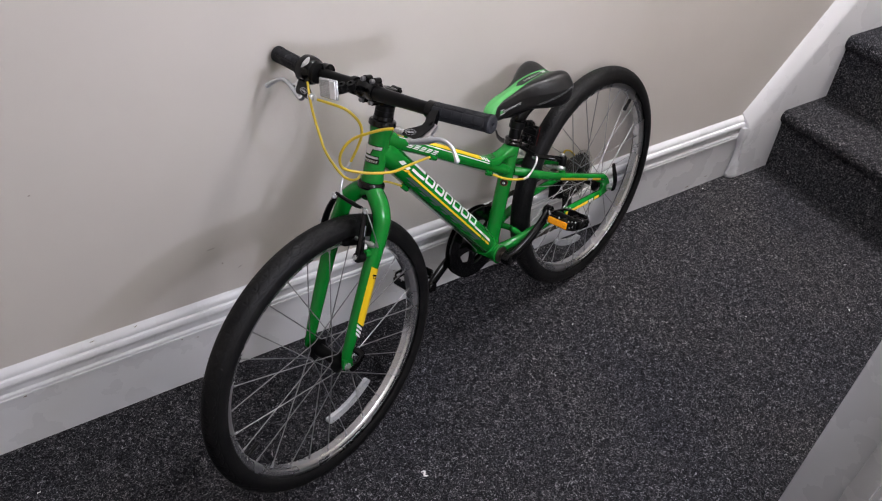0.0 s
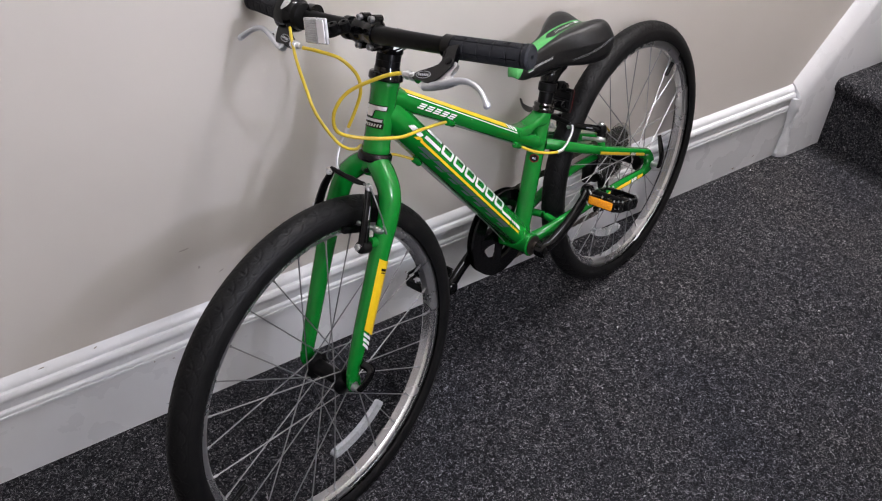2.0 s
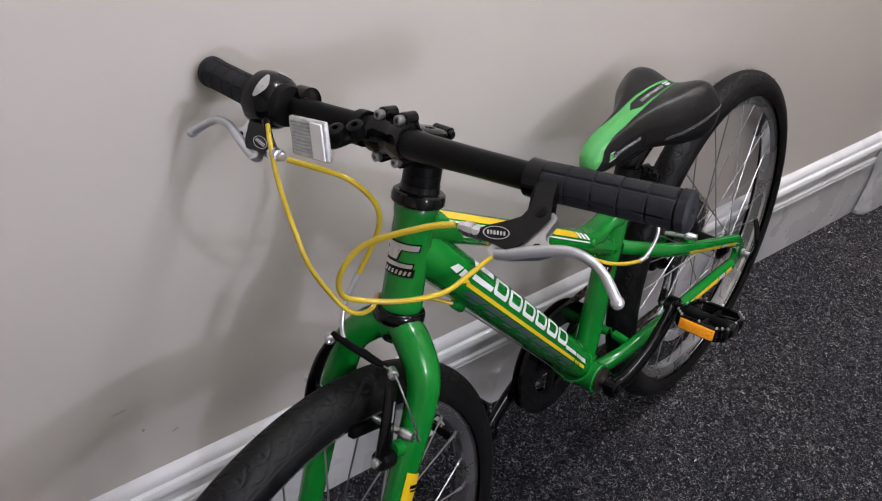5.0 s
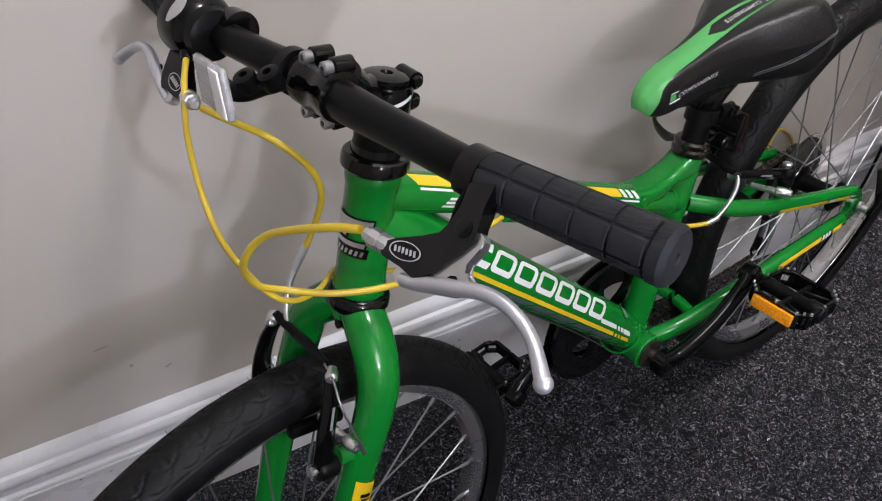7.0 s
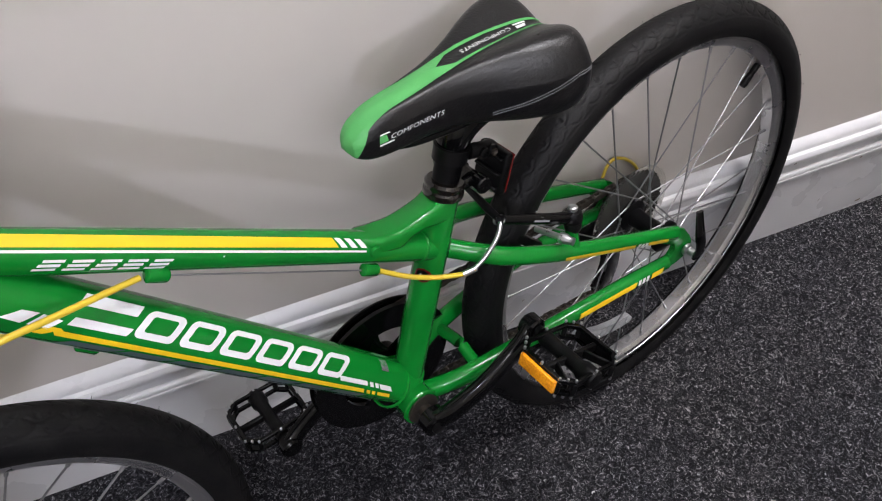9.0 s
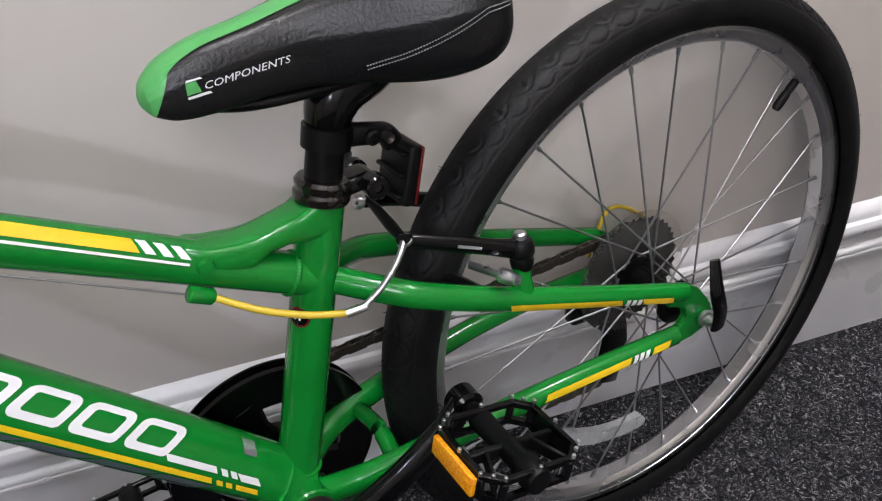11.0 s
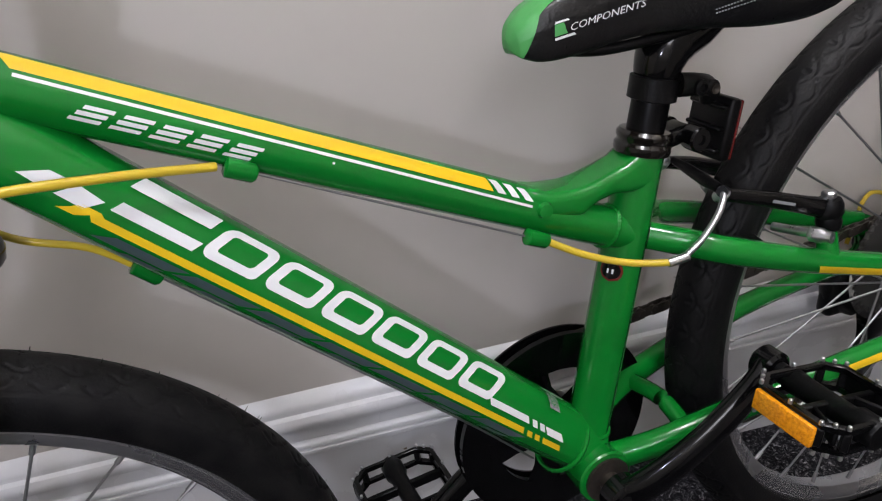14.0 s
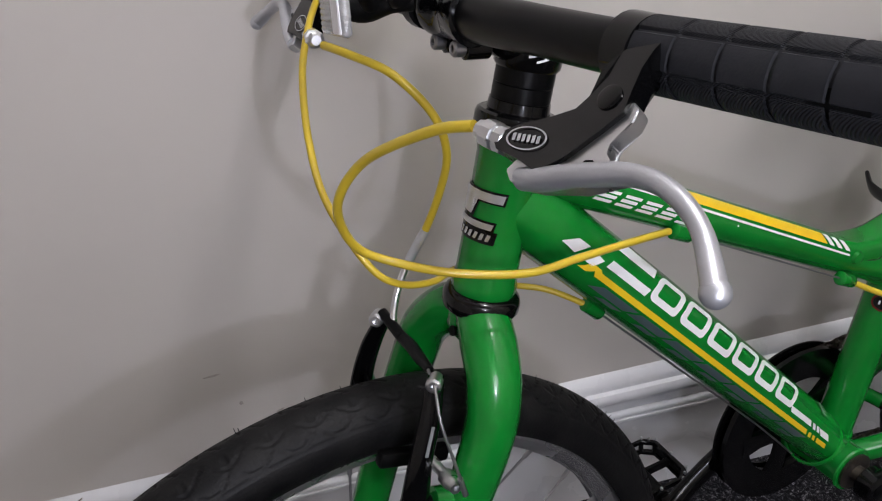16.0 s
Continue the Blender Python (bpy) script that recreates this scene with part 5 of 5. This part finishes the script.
saddle_word(side_spot, 0.0062, 1.25)
bm = bmesh.new()
for q in (((-0.010, -0.0005), (-0.0015, -0.0005), (-0.003, 0.0065), (-0.009, 0.0065)),):
    bm.faces.new([bm.verts.new(side_spot(a, b)) for a, b in q])
part("saddle_mark", bm, LIME, saddle, smooth=False)
bm = bmesh.new()
for q in (((-0.010, -0.0030), (0.004, -0.0030), (0.003, -0.0014), (-0.010, -0.0014)), ((-0.009, 0.0068), (0.001, 0.0068), (0.0, 0.0080), (-0.008, 0.0080))):
    bm.faces.new([bm.verts.new(side_spot(a, b)) for a, b in q])
part("saddle_mark", bm, WHITE, saddle, smooth=False)
saddle_word(lambda a, b: saddle_top(-0.216 - a, (0.0028 - b) / smooth_row(-0.216 - a)[0], 0.0012), 0.0075, 1.12)
bm = bmesh.new()
for q in (((-0.213, -0.004), (-0.203, -0.004), (-0.200, 0.001), (-0.211, 0.001)), ((-0.212, 0.0025), (-0.198, 0.0025), (-0.198, 0.0045), (-0.212, 0.0045))):
    bm.faces.new([bm.verts.new(saddle_top(x, y / smooth_row(x)[0], 0.0012)) for x, y in q])
part("saddle_mark", bm, WHITE, saddle, smooth=False)
# two rows of stitching along each flank
bm = bmesh.new()
for s in (-1, 1):
    for k in (0, 1):
        for i in range(54):
            t0, t1 = i / 54, (i + 0.55) / 54
            ends = []
            for t in (t0, t1):
                x = -0.272 + 0.088 * t
                w, zc, zl, ze, zb = smooth_row(x)
                ends.append(Vector((x, s * (w + 0.0003), ze + (zb - ze) * (0.62 - 0.75 * t + 0.07 * k) if t < 0.8 else ze + (zb - ze) * (0.02 + 0.07 * k))))
            tube(bm, ends, 0.00045, seg=4)
st = part("stitching", bm, THREAD, saddle)
st["kind"] = "stuff"

UP = (ST1 - ST0).normalized()
ring_stack("seat_clamp", [(0.0170, -0.002), (0.0196, -0.001), (0.0204, 0.0015), (0.0204, 0.0050), (0.0188, 0.0070), (0.0188, 0.0085), (0.0200, 0.0105), (0.0200, 0.0130), (0.0180, 0.0155), (0.0145, 0.0160)], ST1, COPPER, UP)
ring_stack("seat_post", [(0.0135, 0.0), (0.0135, 0.075), (0.0125, 0.078)], ST1, SATIN, UP)
ring_stack("post_band", [(0.0140, 0.036), (0.0172, 0.037), (0.0175, 0.052), (0.0140, 0.053)], ST1, PLASTIC, UP)
bm = bmesh.new()
p = ST1 + UP * 0.055
tube(bm, [p - UP * 0.003, p + UP * 0.010 + Vector((0.001, 0, 0)), p + Vector((0.014, 0, 0.019)), p + Vector((0.034, 0, 0.024)), p + Vector((0.052, 0, 0.030))], [0.0150, 0.0178, 0.0190, 0.0175, 0.0140], seg=24, per=8)
block(bm, (0.060, 0.044, 0.012), Matrix.Translation(p + Vector((0.032, 0, 0.040))), 0.005, 3)
for s in (-1, 1):
    block(bm, (0.020, 0.012, 0.022), Matrix.Translation(p + Vector((0.030, s * 0.020, 0.036))), 0.004, 3)
part("saddle_clamp", bm, BLACK, bike)
bm = bmesh.new()
for s in (-1, 1):
    tube(bm, [(-0.370, s * 0.008, 0.6260), (-0.340, s * 0.014, 0.6180), (-0.29, s * 0.0180, 0.6140), (-0.245, s * 0.0180, 0.6140), (-0.215, s * 0.022, 0.6240)], 0.0036, seg=10)
part("saddle_rail", bm, SATIN, bike)
# clamp bolt and its small lever, pointing back
bm = bmesh.new()
c = ST1 + UP * 0.008
block(bm, (0.022, 0.022, 0.013), Matrix.Translation(c + Vector((0.024, 0, -0.004))), 0.004, 3)
lathe(bm, [(0.0, -0.021), (0.0030, -0.021), (0.0036, -0.0225), (0.0078, -0.0225), (0.0090, -0.0210), (0.0090, -0.010), (0.0070, -0.009), (0.0070, 0.012), (0.0085, 0.013), (0.0085, 0.020), (0.0, 0.021)], c + Vector((0.032, 0, -0.006)), (0, 1, 0), 22)
part("seat_clamp_bolt", bm, BLACK, bike)
bm = bmesh.new()
tube(bm, [(-0.281, 0.016, 0.532), (-0.280, 0.034, 0.520), (-0.275, 0.055, 0.507), (-0.259, 0.084, 0.500), (-0.244, 0.103, 0.504)], [0.0062, 0.0058, 0.0056, 0.0056, 0.0040], seg=12, wide=0.55)
part("seat_clamp_lever", bm, BLACK, bike)

# rear reflector on its arm behind the post
bm = bmesh.new()
a = ST1 + UP * 0.045
tube(bm, [a + Vector((0.012, -0.012, 0)), a + Vector((0.026, -0.013, -0.004)), a + Vector((0.038, -0.008, -0.010)), a + Vector((0.044, -0.004, -0.020))], [0.0085, 0.0080, 0.0075, 0.0085], seg=14, wide=0.75)
for d, r in ((Vector((0.024, -0.0195, -0.004)), 0.0055), (Vector((0.036, -0.0155, -0.009)), 0.0060)):
    lathe(bm, [(r, -0.004), (r, 0.002), (r * 0.6, 0.003), (r * 0.5, 0.001), (0.0, 0.001)], a + d, (0, -1, 0), 14)
arm = part("reflector_arm", bm, PLASTIC, bike)
bm = bmesh.new()
lathe(bm, [(0.0, -0.001), (0.0016, 0.0), (0.0036, 0.0012), (0.0036, -0.002)], a + Vector((0.036, -0.0195, -0.009)), (0, -1, 0), 14)
part("screw", bm, CHAIN, arm, "rusty cross-head screw")
Q = basis(Vector((-0.2475, -0.001, 0.5315)), (0.945, 0.05, -0.32), (0, 1, 0))
bm = bmesh.new()
block(bm, (0.010, 0.040, 0.046), Q, 0.003, 3)
for k in (-0.016, 0.0, 0.016):
    block(bm, (0.006, 0.034, 0.003), Q @ pose(-0.007, 0, k), 0.001, 1)
back = part("rear_reflector_shell", bm, PLASTIC, bike)
bm = bmesh.new()
block(bm, (0.0028, 0.038, 0.044), Q @ pose(0.0062, 0, 0), 0.0015, 2)
part("red_lens", bm, RED, back, "dark red reflector lens")

# ---- cranks, chainring, pedals ----
bm = bmesh.new()
lathe(bm, [(0.0190, -0.0345), (0.0195, -0.0370), (0.0150, -0.0375), (0.0085, -0.038), (0.0085, -0.050)], BB, (0, 1, 0), 28)
part("bottom_bracket_cup", bm, CHAIN, bike)
ARM = Vector((0.130, 0, 0.072))


def crank(s):
    bm = bmesh.new()
    a, b = BB + Vector((0, -s * 0.056, 0)), BB + ARM * s + Vector((0, -s * 0.072, 0))
    out = Vector((0, -s, 0))
    tube(bm, [a, a.lerp(b, 0.16) + out * 0.008, a.lerp(b, 0.5) + out * 0.011, a.lerp(b, 0.85) + out * 0.006, b], [0.0155, 0.0150, 0.0132, 0.0128, 0.0135], seg=18, wide=0.66)
    for c, r in ((a, 0.0165), (b, 0.0135)):
        lathe(bm, [(r * 0.8, -0.0095), (r, -0.007), (r, 0.007), (r * 0.8, 0.0095)], c, (0, 1, 0), 24)
    arm = part("crank_arm", bm, BLACK, bike, "glossy black crank arm")
    bm = bmesh.new()
    lathe(bm, [(0.0095, 0.009), (0.0095, 0.0115), (0.008, 0.0125), (0.0, 0.0125)], a, (0, -s, 0), 18)
    part("crank_bolt_cap", bm, PLASTIC, arm)
    return b


def ring_plate(bm, r0, r1, y0, y1, n=96, teeth=0):
    V = []
    for i in range(n):
        a = 2 * math.pi * i / n
        q = r1 + (0.0035 if teeth and (i * teeth // n * n) // teeth != i and (i % 3 == 1) else 0)
        V.append([bm.verts.new(BB + Vector((r * math.cos(a), y, r * math.sin(a)))) for r, y in ((r0, y0), (q, y0), (q, y1), (r0, y1))])
    for i in range(n):
        A, B = V[i], V[(i + 1) % n]
        for j in range(4):
            bm.faces.new((A[j], A[(j + 1) % 4], B[(j + 1) % 4], B[j]))


bm = bmesh.new()
ring_plate(bm, 0.060, 0.078, 0.0465, 0.0490, 114, 38)
chainring = part("chainring", bm, SATIN, bike, "black steel chainring with a round guard")
bm = bmesh.new()
ring_plate(bm, 0.058, 0.0915, 0.0400, 0.0450)
ring_plate(bm, 0.058, 0.0915, 0.0540, 0.0560)
ring_plate(bm, 0.012, 0.026, 0.0400, 0.0560)
for k in range(5):
    a = radians(72 * k + 33)
    d = Vector((math.cos(a), 0, math.sin(a)))
    tube(bm, [BB + d * 0.020 + Vector((0, 0.0425, 0)), BB + d * 0.040 + Vector((0, 0.0425, 0)), BB + d * 0.066 + Vector((0, 0.0425, 0))], [0.0165, 0.0135, 0.0190], seg=12, wide=0.18)
part("chain_guard", bm, BLACK, chainring, "glossy black chain guard disc")
ENDS = [crank(1), crank(-1)]


def pedal(at, s, tilt):
    """A platform pedal on the spindle that runs outwards from at."""
    root = Matrix.Translation(at) @ pose(0, 0, 0, 0, tilt, 0) @ pose(0, 0, 0, 0, 0, 0 if s > 0 else 180) @ Matrix.Diagonal((0.87, 0.90, 0.95, 1))
    ya, yb = -0.012, -0.094
    outline = [(-0.034, ya), (0.034, ya), (0.049, ya - 0.012), (0.049, yb + 0.012), (0.034, yb), (-0.034, yb), (-0.049, yb + 0.012), (-0.049, ya - 0.012)]
    n, mid = len(outline), Vector((0, (ya + yb) / 2))
    bm = bmesh.new()
    lathe(bm, [(0.0090, 0.0), (0.0105, 0.004), (0.0095, 0.020), (0.0095, 0.060), (0.0125, 0.066), (0.0125, 0.083), (0.0105, 0.0865), (0.0, 0.0875)], (0, -0.010, 0), (0, -1, 0), 20)
    bm.transform(root)
    ob = part("pedal", bm, PLASTIC, bike, "black platform pedal with amber reflectors")
    # upper and lower rails of the cage, the posts between them, the cross bars
    for z in (0.0085, -0.0085):
        bm = bmesh.new()
        rings = []
        for k, dz in ((1.0, -0.0026), (1.0, 0.0018), (0.98, 0.0026), (0.90, 0.0026), (0.885, 0.0018), (0.885, -0.0026)):
            rings.append([bm.verts.new((p[0] * k, mid.y + (p[1] - mid.y) * k, z + (dz if z > 0 else -dz))) for p in outline])
        for A, B in zip(rings, rings[1:] + rings[:1]):
            for i in range(n):
                bm.faces.new((A[i], A[(i + 1) % n], B[(i + 1) % n], B[i]))
        bm.transform(root)
        part("cage_rail", bm, BLACK, ob)
    for i in range(n):
        p = outline[i]
        bm = bmesh.new()
        block(bm, (0.0065, 0.0065, 0.0150), Matrix.Translation((p[0] * 0.95, mid.y + (p[1] - mid.y) * 0.95, 0)) @ Matrix.Rotation(math.atan2(p[1] - mid.y, p[0]), 4, "Z"), 0.0012, 1)
        bm.transform(root)
        part("cage_post", bm, PLASTIC, ob)
    for x in (-1, 1):
        bm = bmesh.new()
        block(bm, (0.0040, 0.058, 0.0160), Matrix.Translation((x * 0.0478, mid.y, 0)), 0.001, 1)
        bm.transform(root)
        part("reflector_mount", bm, PLASTIC, ob)
    for x, y, sx, sy, turn in ((0, mid.y, 0.092, 0.0060, 0), (0.030, mid.y - 0.018, 0.004, 0.038, 24), (-0.030, mid.y - 0.018, 0.004, 0.038, -24))[:3 if s > 0 else 1]:
        bm = bmesh.new()
        block(bm, (sx, sy, 0.0110), Matrix.Translation((x, y, 0)) @ Matrix.Rotation(radians(turn), 4, "Z"), 0.0012, 1)
        bm.transform(root)
        part("cross_bar", bm, PLASTIC, ob)
    bm = bmesh.new()
    lathe(bm, [(0.0065, -0.006), (0.0065, 0.0), (0.0085, 0.0), (0.0085, 0.006), (0.0050, 0.007), (0.0050, 0.016)], (0, 0, 0), (0, -1, 0), 12)
    bm.transform(root)
    part("pedal_spindle", bm, SATIN, ob)
    if s > 0:
        bm = bmesh.new()
        block(bm, (0.005, 0.056, 0.0160), Matrix.Translation((-0.0525, mid.y, 0)), 0.0012, 2)
        bm.transform(root)
        part("pedal_reflector", bm, AMBER, ob, "amber pedal reflector")
    bm = bmesh.new()
    lathe(bm, [(0.0018, 0.0), (0.0018, 0.0030), (0.0012, 0.0036), (0.0, 0.0036)], (0, 0, 0), (0, 0, 1), 8)
    pin = quick(bm, "grip_pin", ALLOY)
    spots = outline + [((a[0] + b[0]) / 2, (a[1] + b[1]) / 2) for a, b in zip(outline, outline[1:] + outline[:1])]
    for x, y in spots:
        for z in (1, -1):
            shared("grip_pin", pin, ob, root @ Matrix.Translation((x * 0.99, ya + (y - ya) * 0.99, 0.0104 * z)) @ (Matrix() if z > 0 else Matrix.Rotation(math.pi, 4, "X")))
    return ob


pedal(ENDS[0] + Vector((0, -0.010, 0)), 1, 18)
pedal(ENDS[1] + Vector((0, 0.008, 0)), -1, 4)

# ---- chain, sprockets, rear derailleur ----
HUBC = Vector((0, 0, 0.297))
bm = bmesh.new()
for k, r in enumerate((0.0615, 0.053, 0.046, 0.039, 0.033, 0.028)):
    n = 16 + 2 * int((r - 0.026) * 400)
    V = []
    for i in range(n * 2):
        a = math.pi * i / n
        q = r if i % 2 else r - 0.004
        V.append([bm.verts.new(HUBC + Vector((rr * math.cos(a), 0.0285 + 0.0052 * k + y, rr * math.sin(a)))) for rr, y in ((0.017, 0), (q, 0), (q, 0.0018), (0.017, 0.0018))])
    for i in range(len(V)):
        A, B = V[i], V[(i + 1) % len(V)]
        for j in range(4):
            bm.faces.new((A[j], A[(j + 1) % 4], B[(j + 1) % 4], B[j]))
lathe(bm, [(0.017, 0.0225), (0.017, 0.060)], HUBC, (0, 1, 0), 24)
part("sprocket_cluster", bm, OILY, bike, "dark oily sprocket cluster")
bm = bmesh.new()
lathe(bm, [(0.023, 0.0238), (0.040, 0.0245), (0.0680, 0.0262), (0.0695, 0.0268), (0.0680, 0.0274), (0.040, 0.0258), (0.023, 0.0251)], HUBC, (0, 1, 0), 72, closed=True)
part("spoke_guard", bm, DISC, bike, "clear plastic spoke guard disc", smooth=True)

bm = bmesh.new()
for y in (-0.0030, 0.0030):
    block(bm, (0.0172, 0.0012, 0.0098), Matrix.Translation((0, y, 0)), 0.0035 * 0.1, 1)
for x in (-0.00635, 0.00635):
    lathe(bm, [(0.0039, -0.0042), (0.0039, 0.0042)], (x, 0, 0), (0, 1, 0), 8)
LINK = quick(bm, "chain_link", CHAIN)
PUL = [Vector((-0.010, 0.050, 0.222)), Vector((-0.024, 0.052, 0.156))]
RUNS = [[(-0.393, 0.0478, 0.366), (-0.20, 0.047, 0.3495), (-0.004, 0.0455, 0.336)],
        [(-0.393, 0.0478, 0.210), (-0.20, 0.049, 0.175), (-0.028, 0.051, 0.140)]]
for run in RUNS:
    P = spline(run, 40)
    length = [0.0]
    for a, b in zip(P, P[1:]):
        length.append(length[-1] + (b - a).length)
    n = int(length[-1] / 0.0127)
    for i in range(n):
        s = (i + 0.5) * 0.0127
        k = int(np.searchsorted(length, s)) - 1
        k = max(0, min(k, len(P) - 2))
        d = P[k + 1] - P[k]
        c = P[k] + d * ((s - length[k]) / d.length)
        m = basis(c, d, (0, 1, 0))
        shared("chain_link", LINK, bike, m if i % 2 else m @ Matrix.Diagonal((1, 0.72, 0.94, 1)))
for centre, r, a0, a1 in ((BB + Vector((0, 0.0478, 0)), 0.0775, 92, 268), (HUBC + Vector((0, 0.0455, 0)), 0.039, -70, 92)):
    n = int(radians(a1 - a0) * r / 0.0127)
    for i in range(n):
        a = radians(a0 + (a1 - a0) * (i + 0.5) / n)
        c = centre + Vector((r * math.cos(a), 0, r * math.sin(a)))
        shared("chain_link", LINK, bike, basis(c, (-math.sin(a), 0, math.cos(a)), (0, 1, 0)))
bm = bmesh.new()
for y in (0.043, 0.057):
    tube(bm, [PUL[0] + Vector((0, y - 0.050, 0.012)), (PUL[0] + PUL[1]) / 2 + Vector((0.010, y - 0.051, 0)), PUL[1] + Vector((0, y - 0.052, -0.012))], [0.012, 0.0125, 0.0135], seg=14, wide=0.1)
der = part("derailleur_cage", bm, SATIN, bike, "black rear derailleur cage")
bm = bmesh.new()
tube(bm, [(0.006, 0.066, 0.284), (-0.018, 0.074, 0.268), (-0.032, 0.076, 0.245), (-0.014, 0.066, 0.224)], [0.0125, 0.0150, 0.0150, 0.0120], seg=16)
block(bm, (0.030, 0.020, 0.040), pose(-0.032, 0.076, 0.240, 0, 12, 0), 0.006, 3)
part("derailleur_body", bm, PLASTIC, bike)
for p in PUL:
    bm = bmesh.new()
    n = 22
    V = []
    for i in range(n):
        a = 2 * math.pi * i / n
        q = 0.0165 if i % 2 else 0.0135
        V.append([bm.verts.new(p + Vector((rr * math.cos(a), y, rr * math.sin(a)))) for rr, y in ((0.003, -0.003), (q, -0.0022), (q, 0.0022), (0.003, 0.003))])
    for i in range(n):
        A, B = V[i], V[(i + 1) % n]
        for j in range(4):
            bm.faces.new((A[j], A[(j + 1) % 4], B[(j + 1) % 4], B[j]))
    part("jockey_wheel", bm, PLASTIC, der)
bm = bmesh.new()
prism(bm, [(-0.006, 0.304), (0.012, 0.302), (0.020, 0.286), (0.018, 0.268), (0.008, 0.266), (0.000, 0.280)], 0.062, 0.068, lambda a, b, c: (a, c, b))
part("derailleur_hanger", bm, SATIN, bike)

# ---- marks on the wall and skirting, bits on the carpet ----
SCUFF = material("wall_scuff", (0.36, 0.32, 0.29), 0.7, second=(0.50, 0.46, 0.42), scale=120, mix=0.9)
LINT = material("white_lint", (0.75, 0.74, 0.72), 0.8, second=(0.6, 0.6, 0.58), scale=300)
north = bpy.data.objects["wall_north"]
rnd = random.Random(4)


def mark(name, at, size, turn, mat, parent):
    """A thin worn patch with a ragged outline."""
    bm = bmesh.new()
    n = 14
    c, s = math.cos(turn), math.sin(turn)
    V = []
    for i in range(n):
        a = 2 * math.pi * i / n
        k = 0.7 + 0.5 * rnd.random()
        u, v = size[0] * k * math.cos(a), size[1] * k * math.sin(a)
        V.append(bm.verts.new((at[0] + u * c - v * s, at[1], at[2] + u * s + v * c)))
    bm.faces.new(V)
    return part(name, bm, mat, parent, smooth=False)


for x, z, u, v, t in ((-0.963, 0.360, 0.010, 0.0018, 0.1), (-0.945, 0.311, 0.0022, 0.0030, 0.0), (-0.907, 0.287, 0.006, 0.0014, 0.5), (-1.262, 0.606, 0.003, 0.0018, 0.3), (-0.60, 0.93, 0.004, 0.0012, 0.2)):
    mark("scuff", (x, -0.0006, z), (u, v), t, SCUFF, north)

CHIP = material("chipped_paint", (0.16, 0.12, 0.09), 0.8, second=(0.30, 0.25, 0.20), scale=200, mix=0.8)
board = bpy.data.objects["baseboard"]
for x, z, y, u, v in ((-1.239, 0.2215, -0.0074, 0.005, 0.0011), (-1.151, 0.2215, -0.0074, 0.005, 0.0011), (-1.390, 0.1500, -0.0224, 0.004, 0.0022), (-1.065, 0.1505, -0.0224, 0.0022, 0.0014), (-1.030, 0.1370, -0.0186, 0.0022, 0.0012),
                      (-0.52, 0.120, -0.0186, 0.0022, 0.0016), (0.515, 0.1500, -0.0224, 0.0030, 0.0016), (0.589, 0.1500, -0.0224, 0.0026, 0.0010), (0.36, 0.1935, -0.0232, 0.003, 0.0010), (0.47, 0.060, -0.0186, 0.003, 0.0014),
                      (0.66, 0.030, -0.0186, 0.005, 0.0016), (0.58, 0.014, -0.0186, 0.006, 0.0024), (-0.11, 0.070, -0.0186, 0.0026, 0.0012)):
    mark("paint_chip", (x, y, z), (u, v), rnd.random() * 0.6, CHIP, board)


def lint(x, y, size, bend):
    bm = bmesh.new()
    tube(bm, [(-size, 0, 0.0015), (-size * 0.3, size * bend, 0.003), (size * 0.4, -size * bend * 0.6, 0.0025), (size, size * 0.3, 0.0015)], [size * 0.14, size * 0.30, size * 0.26, size * 0.10], seg=6, per=3)
    ob = part("lint", bm, LINT)
    ob.location = (x, y, 0.0)
    ob.rotation_euler = (0, 0, rnd.random() * 3)
    return tagged(ob, "tiny white scrap of lint lying on the carpet", "lint", "lint on the carpet")


for x, y, size, bend in ((0.585, -0.644, 0.0045, 0.2), (-0.715, -0.504, 0.0085, 0.7), (-1.427, -0.151, 0.004, 0.3), (0.637, -0.040, 0.0035, 0.2), (-0.141, -0.312, 0.0028, 0.4), (0.30, -0.52, 0.0025, 0.4)):
    lint(x, y, size, bend)

# pale print on the near chain stay
axis = (STAY1 - STAY0).normalized()
up = Vector((0, -1, 0)).cross(axis)
up = up if up.z > 0 else -up


def on_stay(a, b):
    f = b / 0.0108
    return STAY0 + axis * a + Vector((0, -1, 0)) * (0.0108 * 0.9 + 0.0011) * math.cos(f) + up * (0.0108 + 0.0011) * math.sin(f)


for text, s0, w0 in (("ALUMINIUM", 0.0885, -0.0052), ("MAIN FRAME", 0.0885, -0.0088)):
    vs, fs = word(text, 0.0038)
    bm = bmesh.new()
    V = [bm.verts.new(on_stay(s0 + v.x * 1.15, w0 + v.y)) for v in vs]
    for f in fs:
        try:
            bm.faces.new([V[i] for i in f])
        except ValueError:
            pass
    part("stay_word", bm, PALE, bike, "pale green printed words", smooth=False)
